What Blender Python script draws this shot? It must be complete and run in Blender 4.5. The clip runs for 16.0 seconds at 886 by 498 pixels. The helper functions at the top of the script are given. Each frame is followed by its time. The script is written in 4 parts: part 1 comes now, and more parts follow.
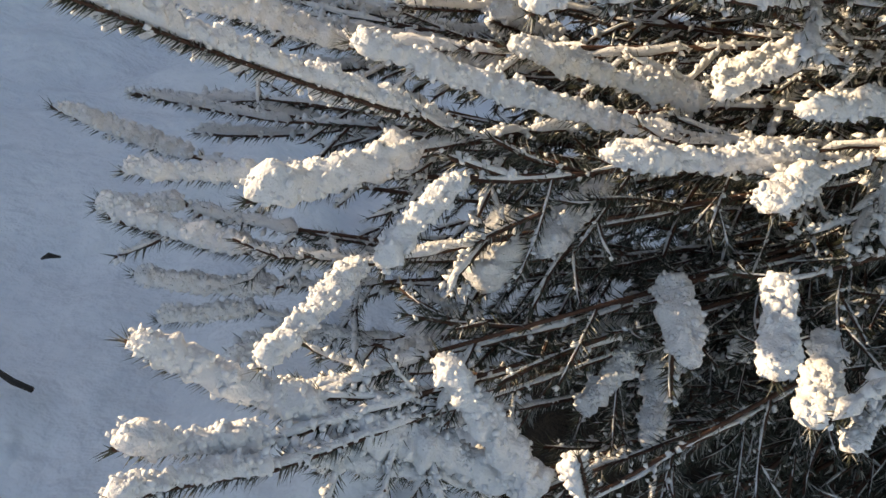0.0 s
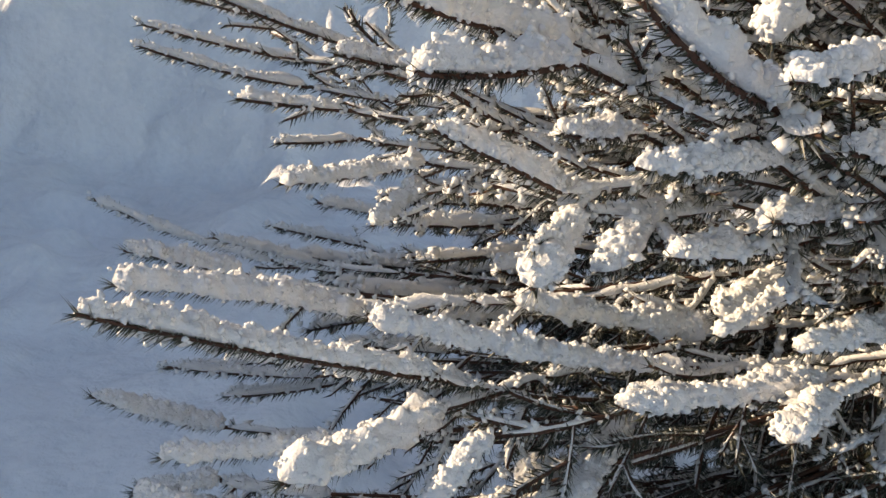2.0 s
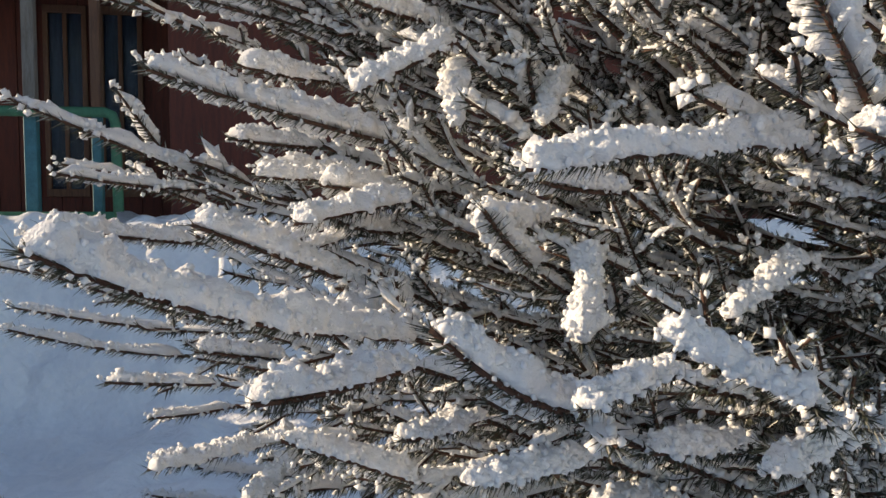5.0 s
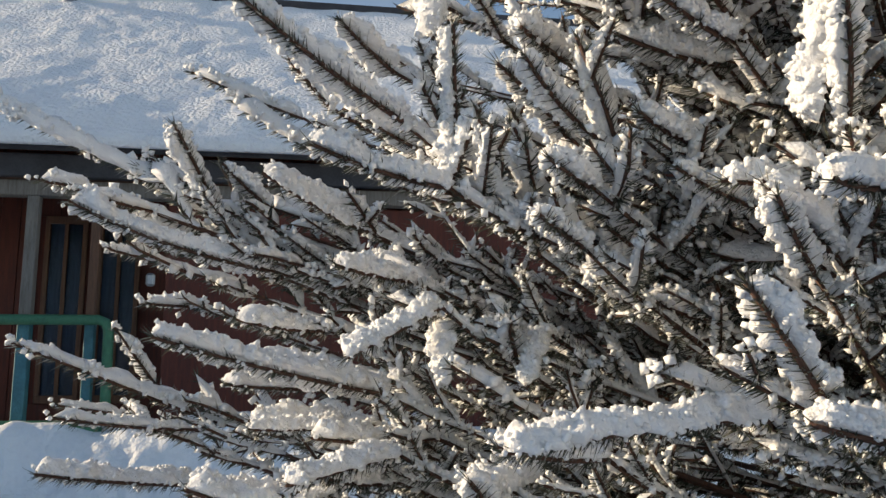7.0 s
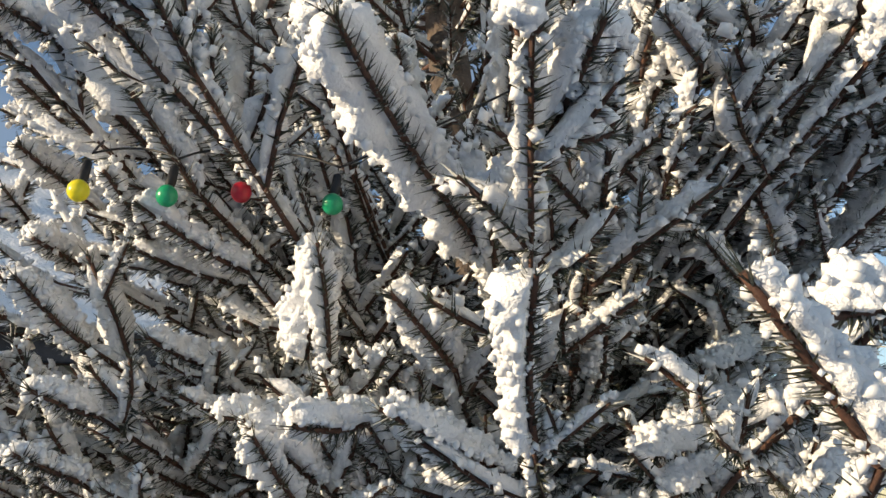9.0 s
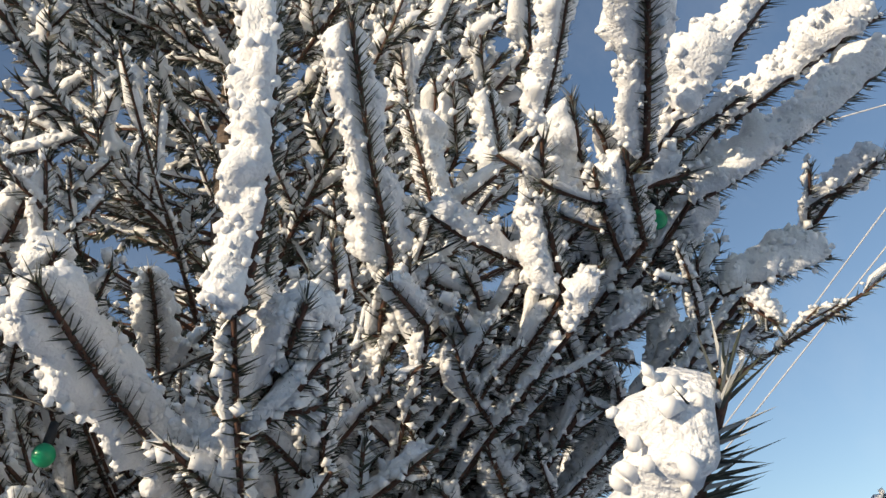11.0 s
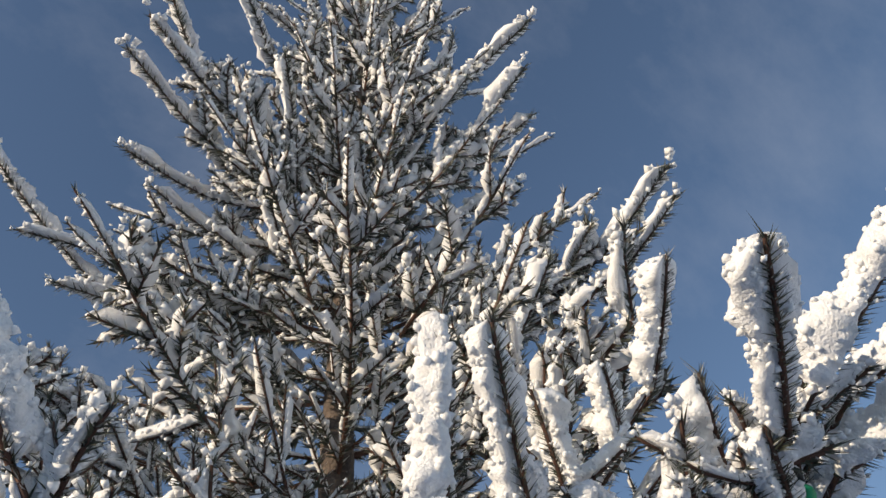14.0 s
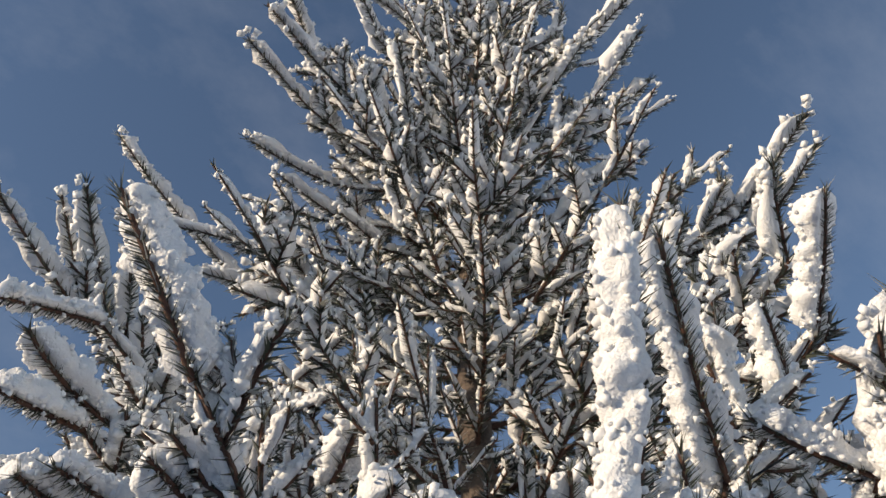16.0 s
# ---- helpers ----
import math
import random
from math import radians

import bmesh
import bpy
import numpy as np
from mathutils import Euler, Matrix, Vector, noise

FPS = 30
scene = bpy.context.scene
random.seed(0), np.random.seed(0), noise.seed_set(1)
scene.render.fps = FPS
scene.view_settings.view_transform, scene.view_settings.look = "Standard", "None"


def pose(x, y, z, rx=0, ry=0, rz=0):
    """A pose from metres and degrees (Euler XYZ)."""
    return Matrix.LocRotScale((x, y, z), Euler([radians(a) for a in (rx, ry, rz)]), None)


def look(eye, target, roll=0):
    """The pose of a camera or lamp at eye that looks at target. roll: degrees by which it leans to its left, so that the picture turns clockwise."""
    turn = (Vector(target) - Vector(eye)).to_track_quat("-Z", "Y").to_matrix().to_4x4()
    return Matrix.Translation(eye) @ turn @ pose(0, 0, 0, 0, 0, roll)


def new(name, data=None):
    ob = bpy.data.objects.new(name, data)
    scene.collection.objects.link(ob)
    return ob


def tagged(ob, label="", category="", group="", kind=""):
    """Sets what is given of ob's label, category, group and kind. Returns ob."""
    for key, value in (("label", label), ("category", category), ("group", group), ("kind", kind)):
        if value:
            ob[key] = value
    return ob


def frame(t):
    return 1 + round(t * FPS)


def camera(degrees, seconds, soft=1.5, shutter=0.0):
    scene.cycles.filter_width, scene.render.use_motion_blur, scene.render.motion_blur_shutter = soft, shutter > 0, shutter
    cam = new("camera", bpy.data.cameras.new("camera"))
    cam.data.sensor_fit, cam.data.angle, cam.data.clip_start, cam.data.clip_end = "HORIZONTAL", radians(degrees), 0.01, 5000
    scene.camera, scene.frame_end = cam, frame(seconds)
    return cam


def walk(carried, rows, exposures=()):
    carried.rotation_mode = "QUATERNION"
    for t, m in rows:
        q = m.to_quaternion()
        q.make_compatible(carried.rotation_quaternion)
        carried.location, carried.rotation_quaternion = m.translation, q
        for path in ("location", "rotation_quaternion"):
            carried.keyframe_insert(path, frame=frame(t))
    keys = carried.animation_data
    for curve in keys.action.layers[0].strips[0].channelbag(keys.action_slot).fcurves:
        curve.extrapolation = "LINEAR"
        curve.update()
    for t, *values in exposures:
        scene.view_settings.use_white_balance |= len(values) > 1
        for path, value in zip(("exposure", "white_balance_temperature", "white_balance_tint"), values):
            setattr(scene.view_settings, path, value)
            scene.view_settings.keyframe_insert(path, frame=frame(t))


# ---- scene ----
cam = camera(56.7, 16.0)
METRES, EYE, TILT, LEAN, TURN = 0.85, 1.5, -33.52, -8.68, 0.0
ROWS = [
    (0.0, 0.0, 0.0, 0.0, -0.0, 0.0, -0.0),
    (0.5, 0.0034, -0.0239, 0.0271, -0.05, 3.8, 2.08),
    (1.0, -0.0038, -0.0486, 0.0509, 0.47, 7.94, 3.78),
    (1.5, -0.0068, -0.0641, 0.0652, 1.67, 12.32, 4.83),
    (2.0, 0.0077, -0.0702, 0.0689, 2.21, 14.6, 5.65),
    (2.5, 0.0282, -0.0802, 0.07, 2.45, 15.89, 6.74),
    (3.0, 0.0552, -0.0871, 0.084, 1.79, 17.56, 8.47),
    (3.5, 0.0811, -0.0973, 0.0943, -0.14, 19.36, 10.16),
    (4.0, 0.0925, -0.1243, 0.1043, -2.16, 21.92, 11.37),
    (6.5, 0.092, -0.2477, 0.1767, -2.3, 38.9, 12.29),
    (7.0, 0.1025, -0.2845, 0.1789, -2.76, 42.05, 12.48),
    (7.5, 0.133, -0.3082, 0.1901, -5.9, 44.84, 15.12),
    (8.0, 0.1625, -0.3321, 0.1939, -11.17, 46.59, 19.81),
    (8.5, 0.2089, -0.3453, 0.1912, -17.3, 46.77, 24.4),
    (9.0, 0.2563, -0.3777, 0.1736, -22.88, 46.24, 29.17),
    (9.5, 0.2883, -0.4037, 0.1576, -26.84, 46.2, 32.63),
    (10.0, 0.3134, -0.4322, 0.1499, -30.42, 47.28, 35.53),
    (12.5, 0.2636, -0.507, 0.1503, -36.75, 61.85, 41.12),
    (13.0, 0.2511, -0.5035, 0.1569, -35.77, 64.56, 40.32),
    (13.5, 0.2287, -0.4981, 0.1613, -32.39, 69.97, 38.0),
    (14.0, 0.1957, -0.4929, 0.1698, -28.74, 74.4, 34.59),
    (14.5, 0.178, -0.4997, 0.1661, -26.83, 77.61, 32.73),
    (15.0, 0.1771, -0.4999, 0.1639, -25.99, 79.27, 31.4),
    (15.5, 0.1934, -0.4361, 0.1939, -25.1, 79.58, 29.97),
    (16.0, 0.1992, -0.3829, 0.2127, -23.1, 77.1, 27.96),
]
EXPOSURES = [(0.0, 0.66, 8500, 15), (4.0, 0.42, 7800, 16), (7.0, 0.36, 7500, 12), (9.0, 0.36, 7500, 11), (12.5, -0.02, 6800, 12), (16.0, 0.02, 7100, 14)]
walk(cam, [(t, pose(0, 0, EYE, TILT, LEAN, TURN) @ pose(METRES * x, METRES * y, METRES * z, 90 + pitch, roll, yaw)) for t, x, y, z, yaw, pitch, roll in ROWS], EXPOSURES)

# ---------------------------------------------------------------- light
SUN_AZ, SUN_EL = radians(282.0), radians(16.0)          # azimuth clockwise from +y
sun_dir = Vector((math.sin(SUN_AZ) * math.cos(SUN_EL), math.cos(SUN_AZ) * math.cos(SUN_EL), math.sin(SUN_EL)))
world = bpy.data.worlds.new("winter_sky")
scene.world = world
world.use_nodes = True
wn = world.node_tree.nodes
sky = wn.new("ShaderNodeTexSky")
sky.sky_type, sky.sun_disc = "NISHITA", False
sky.sun_elevation, sky.sun_rotation = SUN_EL, SUN_AZ
sky.air_density, sky.dust_density, sky.ozone_density = 1.0, 0.45, 2.6
wn["Background"].inputs["Strength"].default_value = 0.14
wl = world.node_tree.links
# thin high cirrus
wc, wm, wt, wr, wx = (wn.new("ShaderNode" + k) for k in ("TexCoord", "Mapping", "TexNoise", "ValToRGB", "Mix"))
wm.inputs["Scale"].default_value = (2.2, 3.4, 2.6)
wt.inputs["Scale"].default_value, wt.inputs["Detail"].default_value, wt.inputs["Roughness"].default_value = 1.3, 7, 0.62
wr.color_ramp.elements[0].position, wr.color_ramp.elements[1].position = 0.46, 0.86
wr.color_ramp.elements[1].color = (0.17, 0.17, 0.17, 1)
wx.data_type = "RGBA"
wx.inputs[7].default_value = (5.2, 5.6, 6.2, 1)
wl.new(wc.outputs["Generated"], wm.inputs["Vector"])
wl.new(wm.outputs["Vector"], wt.inputs["Vector"])
wl.new(wt.outputs["Fac"], wr.inputs["Fac"])
wl.new(wr.outputs["Color"], wx.inputs["Factor"])
wl.new(sky.outputs["Color"], wx.inputs[6])
wl.new(wx.outputs[2], wn["Background"].inputs["Color"])
sun = bpy.data.lights.new("sun", "SUN")
sun.energy, sun.angle, sun.color = 4.4, radians(0.6), (1.0, 0.86, 0.65)
new("sun", sun).matrix_world = look(sun_dir * 30, (0, 0, 0))
scene.view_settings.exposure = 0.0


# ---------------------------------------------------------------- materials
def material(name, colour, rough=0.7, metal=0.0, dark=None, scale=20.0, bump=0.0, bump_scale=200.0, spread=(0.35, 0.65), random_tone=0.0, stretch=None):
    m = bpy.data.materials.new(name)
    m.use_nodes = True
    n, l = m.node_tree.nodes, m.node_tree.links
    p = n["Principled BSDF"]
    p.inputs["Roughness"].default_value, p.inputs["Metallic"].default_value = rough, metal
    co = n.new("ShaderNodeTexCoord")
    mp = n.new("ShaderNodeMapping")
    l.new(co.outputs["Object"], mp.inputs["Vector"])
    if stretch:
        mp.inputs["Scale"].default_value = stretch
    a = n.new("ShaderNodeTexNoise")
    a.inputs["Scale"].default_value, a.inputs["Detail"].default_value = scale, 5
    b = n.new("ShaderNodeTexNoise")
    b.inputs["Scale"].default_value, b.inputs["Detail"].default_value = scale * 6.3, 3
    mix = n.new("ShaderNodeMath")
    mix.operation = "MULTIPLY_ADD"
    mix.inputs[1].default_value = 0.4
    half = n.new("ShaderNodeMath")
    half.operation = "MULTIPLY"
    half.inputs[1].default_value = 0.6
    for t in (a, b):
        l.new(mp.outputs["Vector"], t.inputs["Vector"])
    l.new(a.outputs["Fac"], half.inputs[0])
    l.new(b.outputs["Fac"], mix.inputs[0])
    l.new(half.outputs[0], mix.inputs[2])
    r = n.new("ShaderNodeValToRGB")
    r.color_ramp.elements[0].position, r.color_ramp.elements[1].position = spread
    r.color_ramp.elements[0].color = (*(dark or [c * 0.6 for c in colour]), 1)
    r.color_ramp.elements[1].color = (*colour, 1)
    l.new(mix.outputs[0], r.inputs["Fac"])
    last = r.outputs["Color"]
    if random_tone:
        g = n.new("ShaderNodeNewGeometry")
        h = n.new("ShaderNodeHueSaturation")
        v = n.new("ShaderNodeMapRange")
        v.inputs["To Min"].default_value, v.inputs["To Max"].default_value = 1 - random_tone, 1 + random_tone
        l.new(g.outputs["Random Per Island"], v.inputs["Value"])
        l.new(v.outputs["Result"], h.inputs["Value"])
        l.new(last, h.inputs["Color"])
        last = h.outputs["Color"]
    l.new(last, p.inputs["Base Color"])
    if bump:
        c = n.new("ShaderNodeTexNoise")
        c.inputs["Scale"].default_value, c.inputs["Detail"].default_value = bump_scale, 4
        l.new(mp.outputs["Vector"], c.inputs["Vector"])
        u = n.new("ShaderNodeBump")
        u.inputs["Strength"].default_value, u.inputs["Distance"].default_value = bump, 1.0 / bump_scale
        l.new(c.outputs["Fac"], u.inputs["Height"])
        l.new(u.outputs["Normal"], p.inputs["Normal"])
    return m


SNOW = material("hoar_snow", (0.88, 0.88, 0.885), 0.8, dark=(0.78, 0.785, 0.80), scale=60, bump=0.9, bump_scale=300)
RIME = material("rime", (0.88, 0.88, 0.885), 0.75, dark=(0.74, 0.745, 0.75), scale=90, random_tone=0.08)
NEEDLE = material("spruce_needle", (0.062, 0.072, 0.046), 0.5, dark=(0.026, 0.028, 0.02), scale=40)


def frosted(m, share, pale):
    """Lets a share of the needles be coated with rime, needle by needle."""
    n, l = m.node_tree.nodes, m.node_tree.links
    p = n["Principled BSDF"]
    old = p.inputs["Base Color"].links[0].from_socket
    g, r, x = n.new("ShaderNodeNewGeometry"), n.new("ShaderNodeValToRGB"), n.new("ShaderNodeMix")
    x.data_type = "RGBA"
    r.color_ramp.elements[0].position, r.color_ramp.elements[1].position = 1 - share, 1.0
    l.new(g.outputs["Random Per Island"], r.inputs["Fac"])
    l.new(r.outputs["Color"], x.inputs["Factor"])
    l.new(old, x.inputs[6])
    x.inputs[7].default_value = (*pale, 1)
    l.new(x.outputs[2], p.inputs["Base Color"])


frosted(NEEDLE, 0.35, (0.55, 0.55, 0.53))
TWIG = material("twig_bark", (0.12, 0.052, 0.032), 0.8, dark=(0.055, 0.028, 0.02), scale=120, bump=0.5, bump_scale=600)
BARK = material("trunk_bark", (0.16, 0.12, 0.095), 0.9, dark=(0.06, 0.045, 0.038), scale=25, bump=0.8, bump_scale=90)
GROUND_SNOW = material("ground_snow", (0.92, 0.93, 0.95), 0.8, dark=(0.84, 0.86, 0.89), scale=3.2, bump=0.5, bump_scale=9, spread=(0.38, 0.56))
ROOF_SNOW = material("roof_snow", (0.88, 0.89, 0.91), 0.7, dark=(0.80, 0.81, 0.84), scale=4, bump=0.9, bump_scale=22)
RED_WOOD = material("red_brown_boards", (0.13, 0.028, 0.016), 0.75, dark=(0.065, 0.016, 0.011), scale=6, bump=0.3, bump_scale=60, stretch=(6, 6, 0.6))
GREY_WOOD = material("weathered_wood", (0.24, 0.22, 0.20), 0.85, dark=(0.12, 0.105, 0.09), scale=8, bump=0.4, bump_scale=80, stretch=(6, 6, 0.5))
BROWN_WOOD = material("brown_post", (0.17, 0.085, 0.05), 0.8, dark=(0.09, 0.045, 0.03), scale=8, bump=0.3, bump_scale=80, stretch=(6, 6, 0.5))
GREEN_PAINT = material("green_paint", (0.045, 0.2, 0.11), 0.6, dark=(0.03, 0.12, 0.07), scale=12, bump=0.2, bump_scale=70)
TEAL_PAINT = material("teal_paint", (0.05, 0.2, 0.24), 0.6, dark=(0.03, 0.12, 0.15), scale=12, bump=0.2, bump_scale=70)
DARK_TRIM = material("dark_trim", (0.05, 0.05, 0.06), 0.7, dark=(0.025, 0.025, 0.03), scale=8)
STEEL = material("zinc_pipe", (0.4, 0.42, 0.45), 0.45, 0.7, dark=(0.25, 0.26, 0.28), scale=9)
CURTAIN = material("dark_blue_curtain", (0.05, 0.07, 0.10), 0.9, dark=(0.025, 0.035, 0.05), scale=5, stretch=(8, 8, 0.6))
CABLE = material("black_cable", (0.012, 0.012, 0.014), 0.45)
WIRE = material("overhead_wire", (0.55, 0.56, 0.58), 0.6)
STICK = material("dry_stick", (0.05, 0.04, 0.035), 0.9)
# dark brown that stands for the shade on the snow under the spruce
SKIRT_SHADE = material("skirt_shade", (0.07, 0.05, 0.035), 0.95, dark=(0.02, 0.015, 0.012), scale=30, bump=0.8, bump_scale=160)
PLASTER = material("grey_render", (0.45, 0.44, 0.42), 0.9, scale=2, bump=0.2)
GLASS = bpy.data.materials.new("window_glass")
GLASS.use_nodes = True
gp = GLASS.node_tree.nodes["Principled BSDF"]
gp.inputs["Base Color"].default_value = (0.9, 0.95, 1, 1)
gp.inputs["Roughness"].default_value, gp.inputs["Transmission Weight"].default_value, gp.inputs["IOR"].default_value = 0.08, 1.0, 1.12


def plastic(name, c):
    m = material(name, c, 0.3, dark=[v * 0.8 for v in c], scale=30)
    m.node_tree.nodes["Principled BSDF"].inputs["Subsurface Weight"].default_value = 0.0
    return m


BULB = {"yellow": plastic("yellow_plastic", (0.85, 0.72, 0.03)), "green": plastic("green_plastic", (0.0, 0.34, 0.15)),
        "red": plastic("red_plastic", (0.42, 0.012, 0.03)), "blue": plastic("blue_plastic", (0.02, 0.03, 0.3))}


# ---------------------------------------------------------------- mesh helpers
def part(name, bm, mat, parent=None, label="", smooth=False):
    me = bpy.data.meshes.new(name)
    if isinstance(bm, bmesh.types.BMesh):
        bm.to_mesh(me)
        bm.free()
        if smooth:
            me.polygons.foreach_set("use_smooth", [True] * len(me.polygons))
    else:
        v, f = bm
        me.vertices.add(len(v))
        me.vertices.foreach_set("co", np.ascontiguousarray(v, dtype=np.float32).ravel())
        me.loops.add(f.size)
        me.loops.foreach_set("vertex_index", np.ascontiguousarray(f, dtype=np.int32).ravel())
        me.polygons.add(len(f))
        me.polygons.foreach_set("loop_start", np.arange(0, f.size, f.shape[1], dtype=np.int32))
        me.polygons.foreach_set("use_smooth", np.full(len(f), smooth, dtype=bool))
        me.update(calc_edges=True)
    me.materials.append(mat)
    ob = new(name, me)
    if parent:
        ob.parent = parent
    if label:
        tagged(ob, label)
    return ob


def empty(name, label, category, at=(0, 0, 0), group="", kind=""):
    ob = new(name)
    ob.location = at
    return tagged(ob, label, category, group, kind)


def box(x0, x1, y0, y1, z0, z1, bevel=0.006):
    bm = bmesh.new()
    bmesh.ops.create_cube(bm, size=1, matrix=Matrix.Translation(((x0 + x1) / 2, (y0 + y1) / 2, (z0 + z1) / 2)) @ Matrix.Diagonal((x1 - x0, y1 - y0, z1 - z0, 1)))
    if bevel:
        bmesh.ops.bevel(bm, geom=bm.edges[:], offset=bevel, segments=1, affect="EDGES")
    return bm


rng = np.random.default_rng(7)
LATTICE = rng.random((64, 64, 64)).astype(np.float32) * 2 - 1


def vnoise(p):
    """Smooth value noise of points (n, 3), between -1 and 1."""
    i = np.floor(p).astype(np.int64)
    f = p - i
    f = f * f * (3 - 2 * f)
    i0, i1 = i & 63, (i + 1) & 63
    x0, y0, z0, x1, y1, z1 = i0[:, 0], i0[:, 1], i0[:, 2], i1[:, 0], i1[:, 1], i1[:, 2]
    fx, fy, fz = f[:, 0], f[:, 1], f[:, 2]
    a = LATTICE[x0, y0, z0] * (1 - fx) + LATTICE[x1, y0, z0] * fx
    b = LATTICE[x0, y1, z0] * (1 - fx) + LATTICE[x1, y1, z0] * fx
    c = LATTICE[x0, y0, z1] * (1 - fx) + LATTICE[x1, y0, z1] * fx
    d = LATTICE[x0, y1, z1] * (1 - fx) + LATTICE[x1, y1, z1] * fx
    return (a * (1 - fy) + b * fy) * (1 - fz) + (c * (1 - fy) + d * fy) * fz


def unit(v):
    return v / np.maximum(np.linalg.norm(v, axis=-1, keepdims=True), 1e-9)


class Pile:
    """Triangles gathered for one mesh."""

    def __init__(self):
        self.v, self.f, self.n = [], [], 0

    def add(self, v, f):
        self.v.append(v)
        self.f.append(f + self.n)
        self.n += len(v)

    def done(self):
        return (np.concatenate(self.v), np.concatenate(self.f)) if self.n else None


def tube_faces(rings, sides, closed_ends=True):
    i, j = np.meshgrid(np.arange(rings - 1), np.arange(sides), indexing="ij")
    a, b = i * sides + j, i * sides + (j + 1) % sides
    c, d = a + sides, b + sides
    return np.concatenate([np.stack([a, b, d], -1).reshape(-1, 3), np.stack([a, d, c], -1).reshape(-1, 3)])


def tube(points, radii, sides=6):
    """A round tube along points (n, 3) with radii (n,)."""
    points = np.asarray(points, float)
    t = unit(np.gradient(points, axis=0))
    ref = np.array([0.31, 0.2, 0.93]) if abs(t[:, 2]).mean() < 0.85 else np.array([0.9, 0.3, 0.1])
    s = unit(np.cross(t, ref))
    b = np.cross(t, s)
    a = np.arange(sides) * 2 * np.pi / sides
    ring = s[:, None] * np.cos(a)[None, :, None] + b[:, None] * np.sin(a)[None, :, None]
    v = points[:, None] + ring * np.asarray(radii, float)[:, None, None]
    return v.reshape(-1, 3), tube_faces(len(points), sides)


def bezier(p0, p1, p2, n):
    s = np.linspace(0, 1, n)[:, None]
    return (1 - s) ** 2 * p0 + 2 * s * (1 - s) * p1 + s * s * p2


def blades(pile, o, d, length, width, full):
    """Needles: slim three-sided spikes (full) or single slivers."""
    n = len(o)
    if not n:
        return
    s = unit(np.cross(d, unit(rng.normal(size=(n, 3)))))
    w = (width * 0.5)[:, None]
    tip = o + d * length[:, None]
    if full:
        b = np.cross(d, s)
        v = np.stack([o + s * w, o + (-0.5 * s + 0.87 * b) * w, o + (-0.5 * s - 0.87 * b) * w, tip], 1)
        f = np.array([[0, 1, 3], [1, 2, 3], [2, 0, 3]])
    else:
        v = np.stack([o - s * w, o + s * w, tip], 1)
        f = np.array([[0, 1, 2]])
    pile.add(v.reshape(-1, 3), (f[None] + (np.arange(n) * v.shape[1])[:, None, None]).reshape(-1, 3))


OCTA = np.array([[1, 0, 0], [-1, 0, 0], [0, 1, 0], [0, -1, 0], [0, 0, 1], [0, 0, -1]], float)
OCTA_FACES = np.array([[0, 2, 4], [2, 1, 4], [1, 3, 4], [3, 0, 4], [2, 0, 5], [1, 2, 5], [3, 1, 5], [0, 3, 5]])
_ball = bmesh.new()
bmesh.ops.create_icosphere(_ball, subdivisions=1, radius=1.0)
ICO = np.array([v.co[:] for v in _ball.verts])
ICO_FACES = np.array([[v.index for v in f.verts] for f in _ball.faces])
_ball.free()


def nodules(pile, c, size, round_=False):
    """Small knots of rime at the points c, uneven, with twenty faces (round_) or eight."""
    n = len(c)
    if not n:
        return
    form, faces = (ICO, ICO_FACES) if round_ else (OCTA, OCTA_FACES)
    k = len(form)
    a, b = unit(rng.normal(size=(n, 3))), unit(rng.normal(size=(n, 3)))
    b = unit(b - a * (a * b).sum(1, keepdims=True))
    m = np.stack([a, b, np.cross(a, b)], 1)
    spread = (0.72, 1.3) if round_ else (0.75, 1.45)
    shape = form[None] * rng.uniform(*spread, (n, k, 1)) * rng.uniform(0.75, 1.3, (n, 1, 3))
    v = c[:, None] + np.einsum("nij,njk->nik", shape, m) * (size * 0.5)[:, None, None]
    pile.add(v.reshape(-1, 3), (faces[None] + (np.arange(n) * k)[:, None, None]).reshape(-1, 3))


def billow(q, seed):
    return np.abs(vnoise(q + seed)) * 2 - 0.6


# step along the coat in radii, its sides; needles, rime knots on the coat and on the needles, per metre of a shoot of usual width
DETAIL = {0: (0.18, 22, 900, 900, 420), 1: (0.75, 7, 660, 70, 250), 2: (1.3, 5, 340, 8, 70), 3: (2.0, 3, 200, 0, 14)}


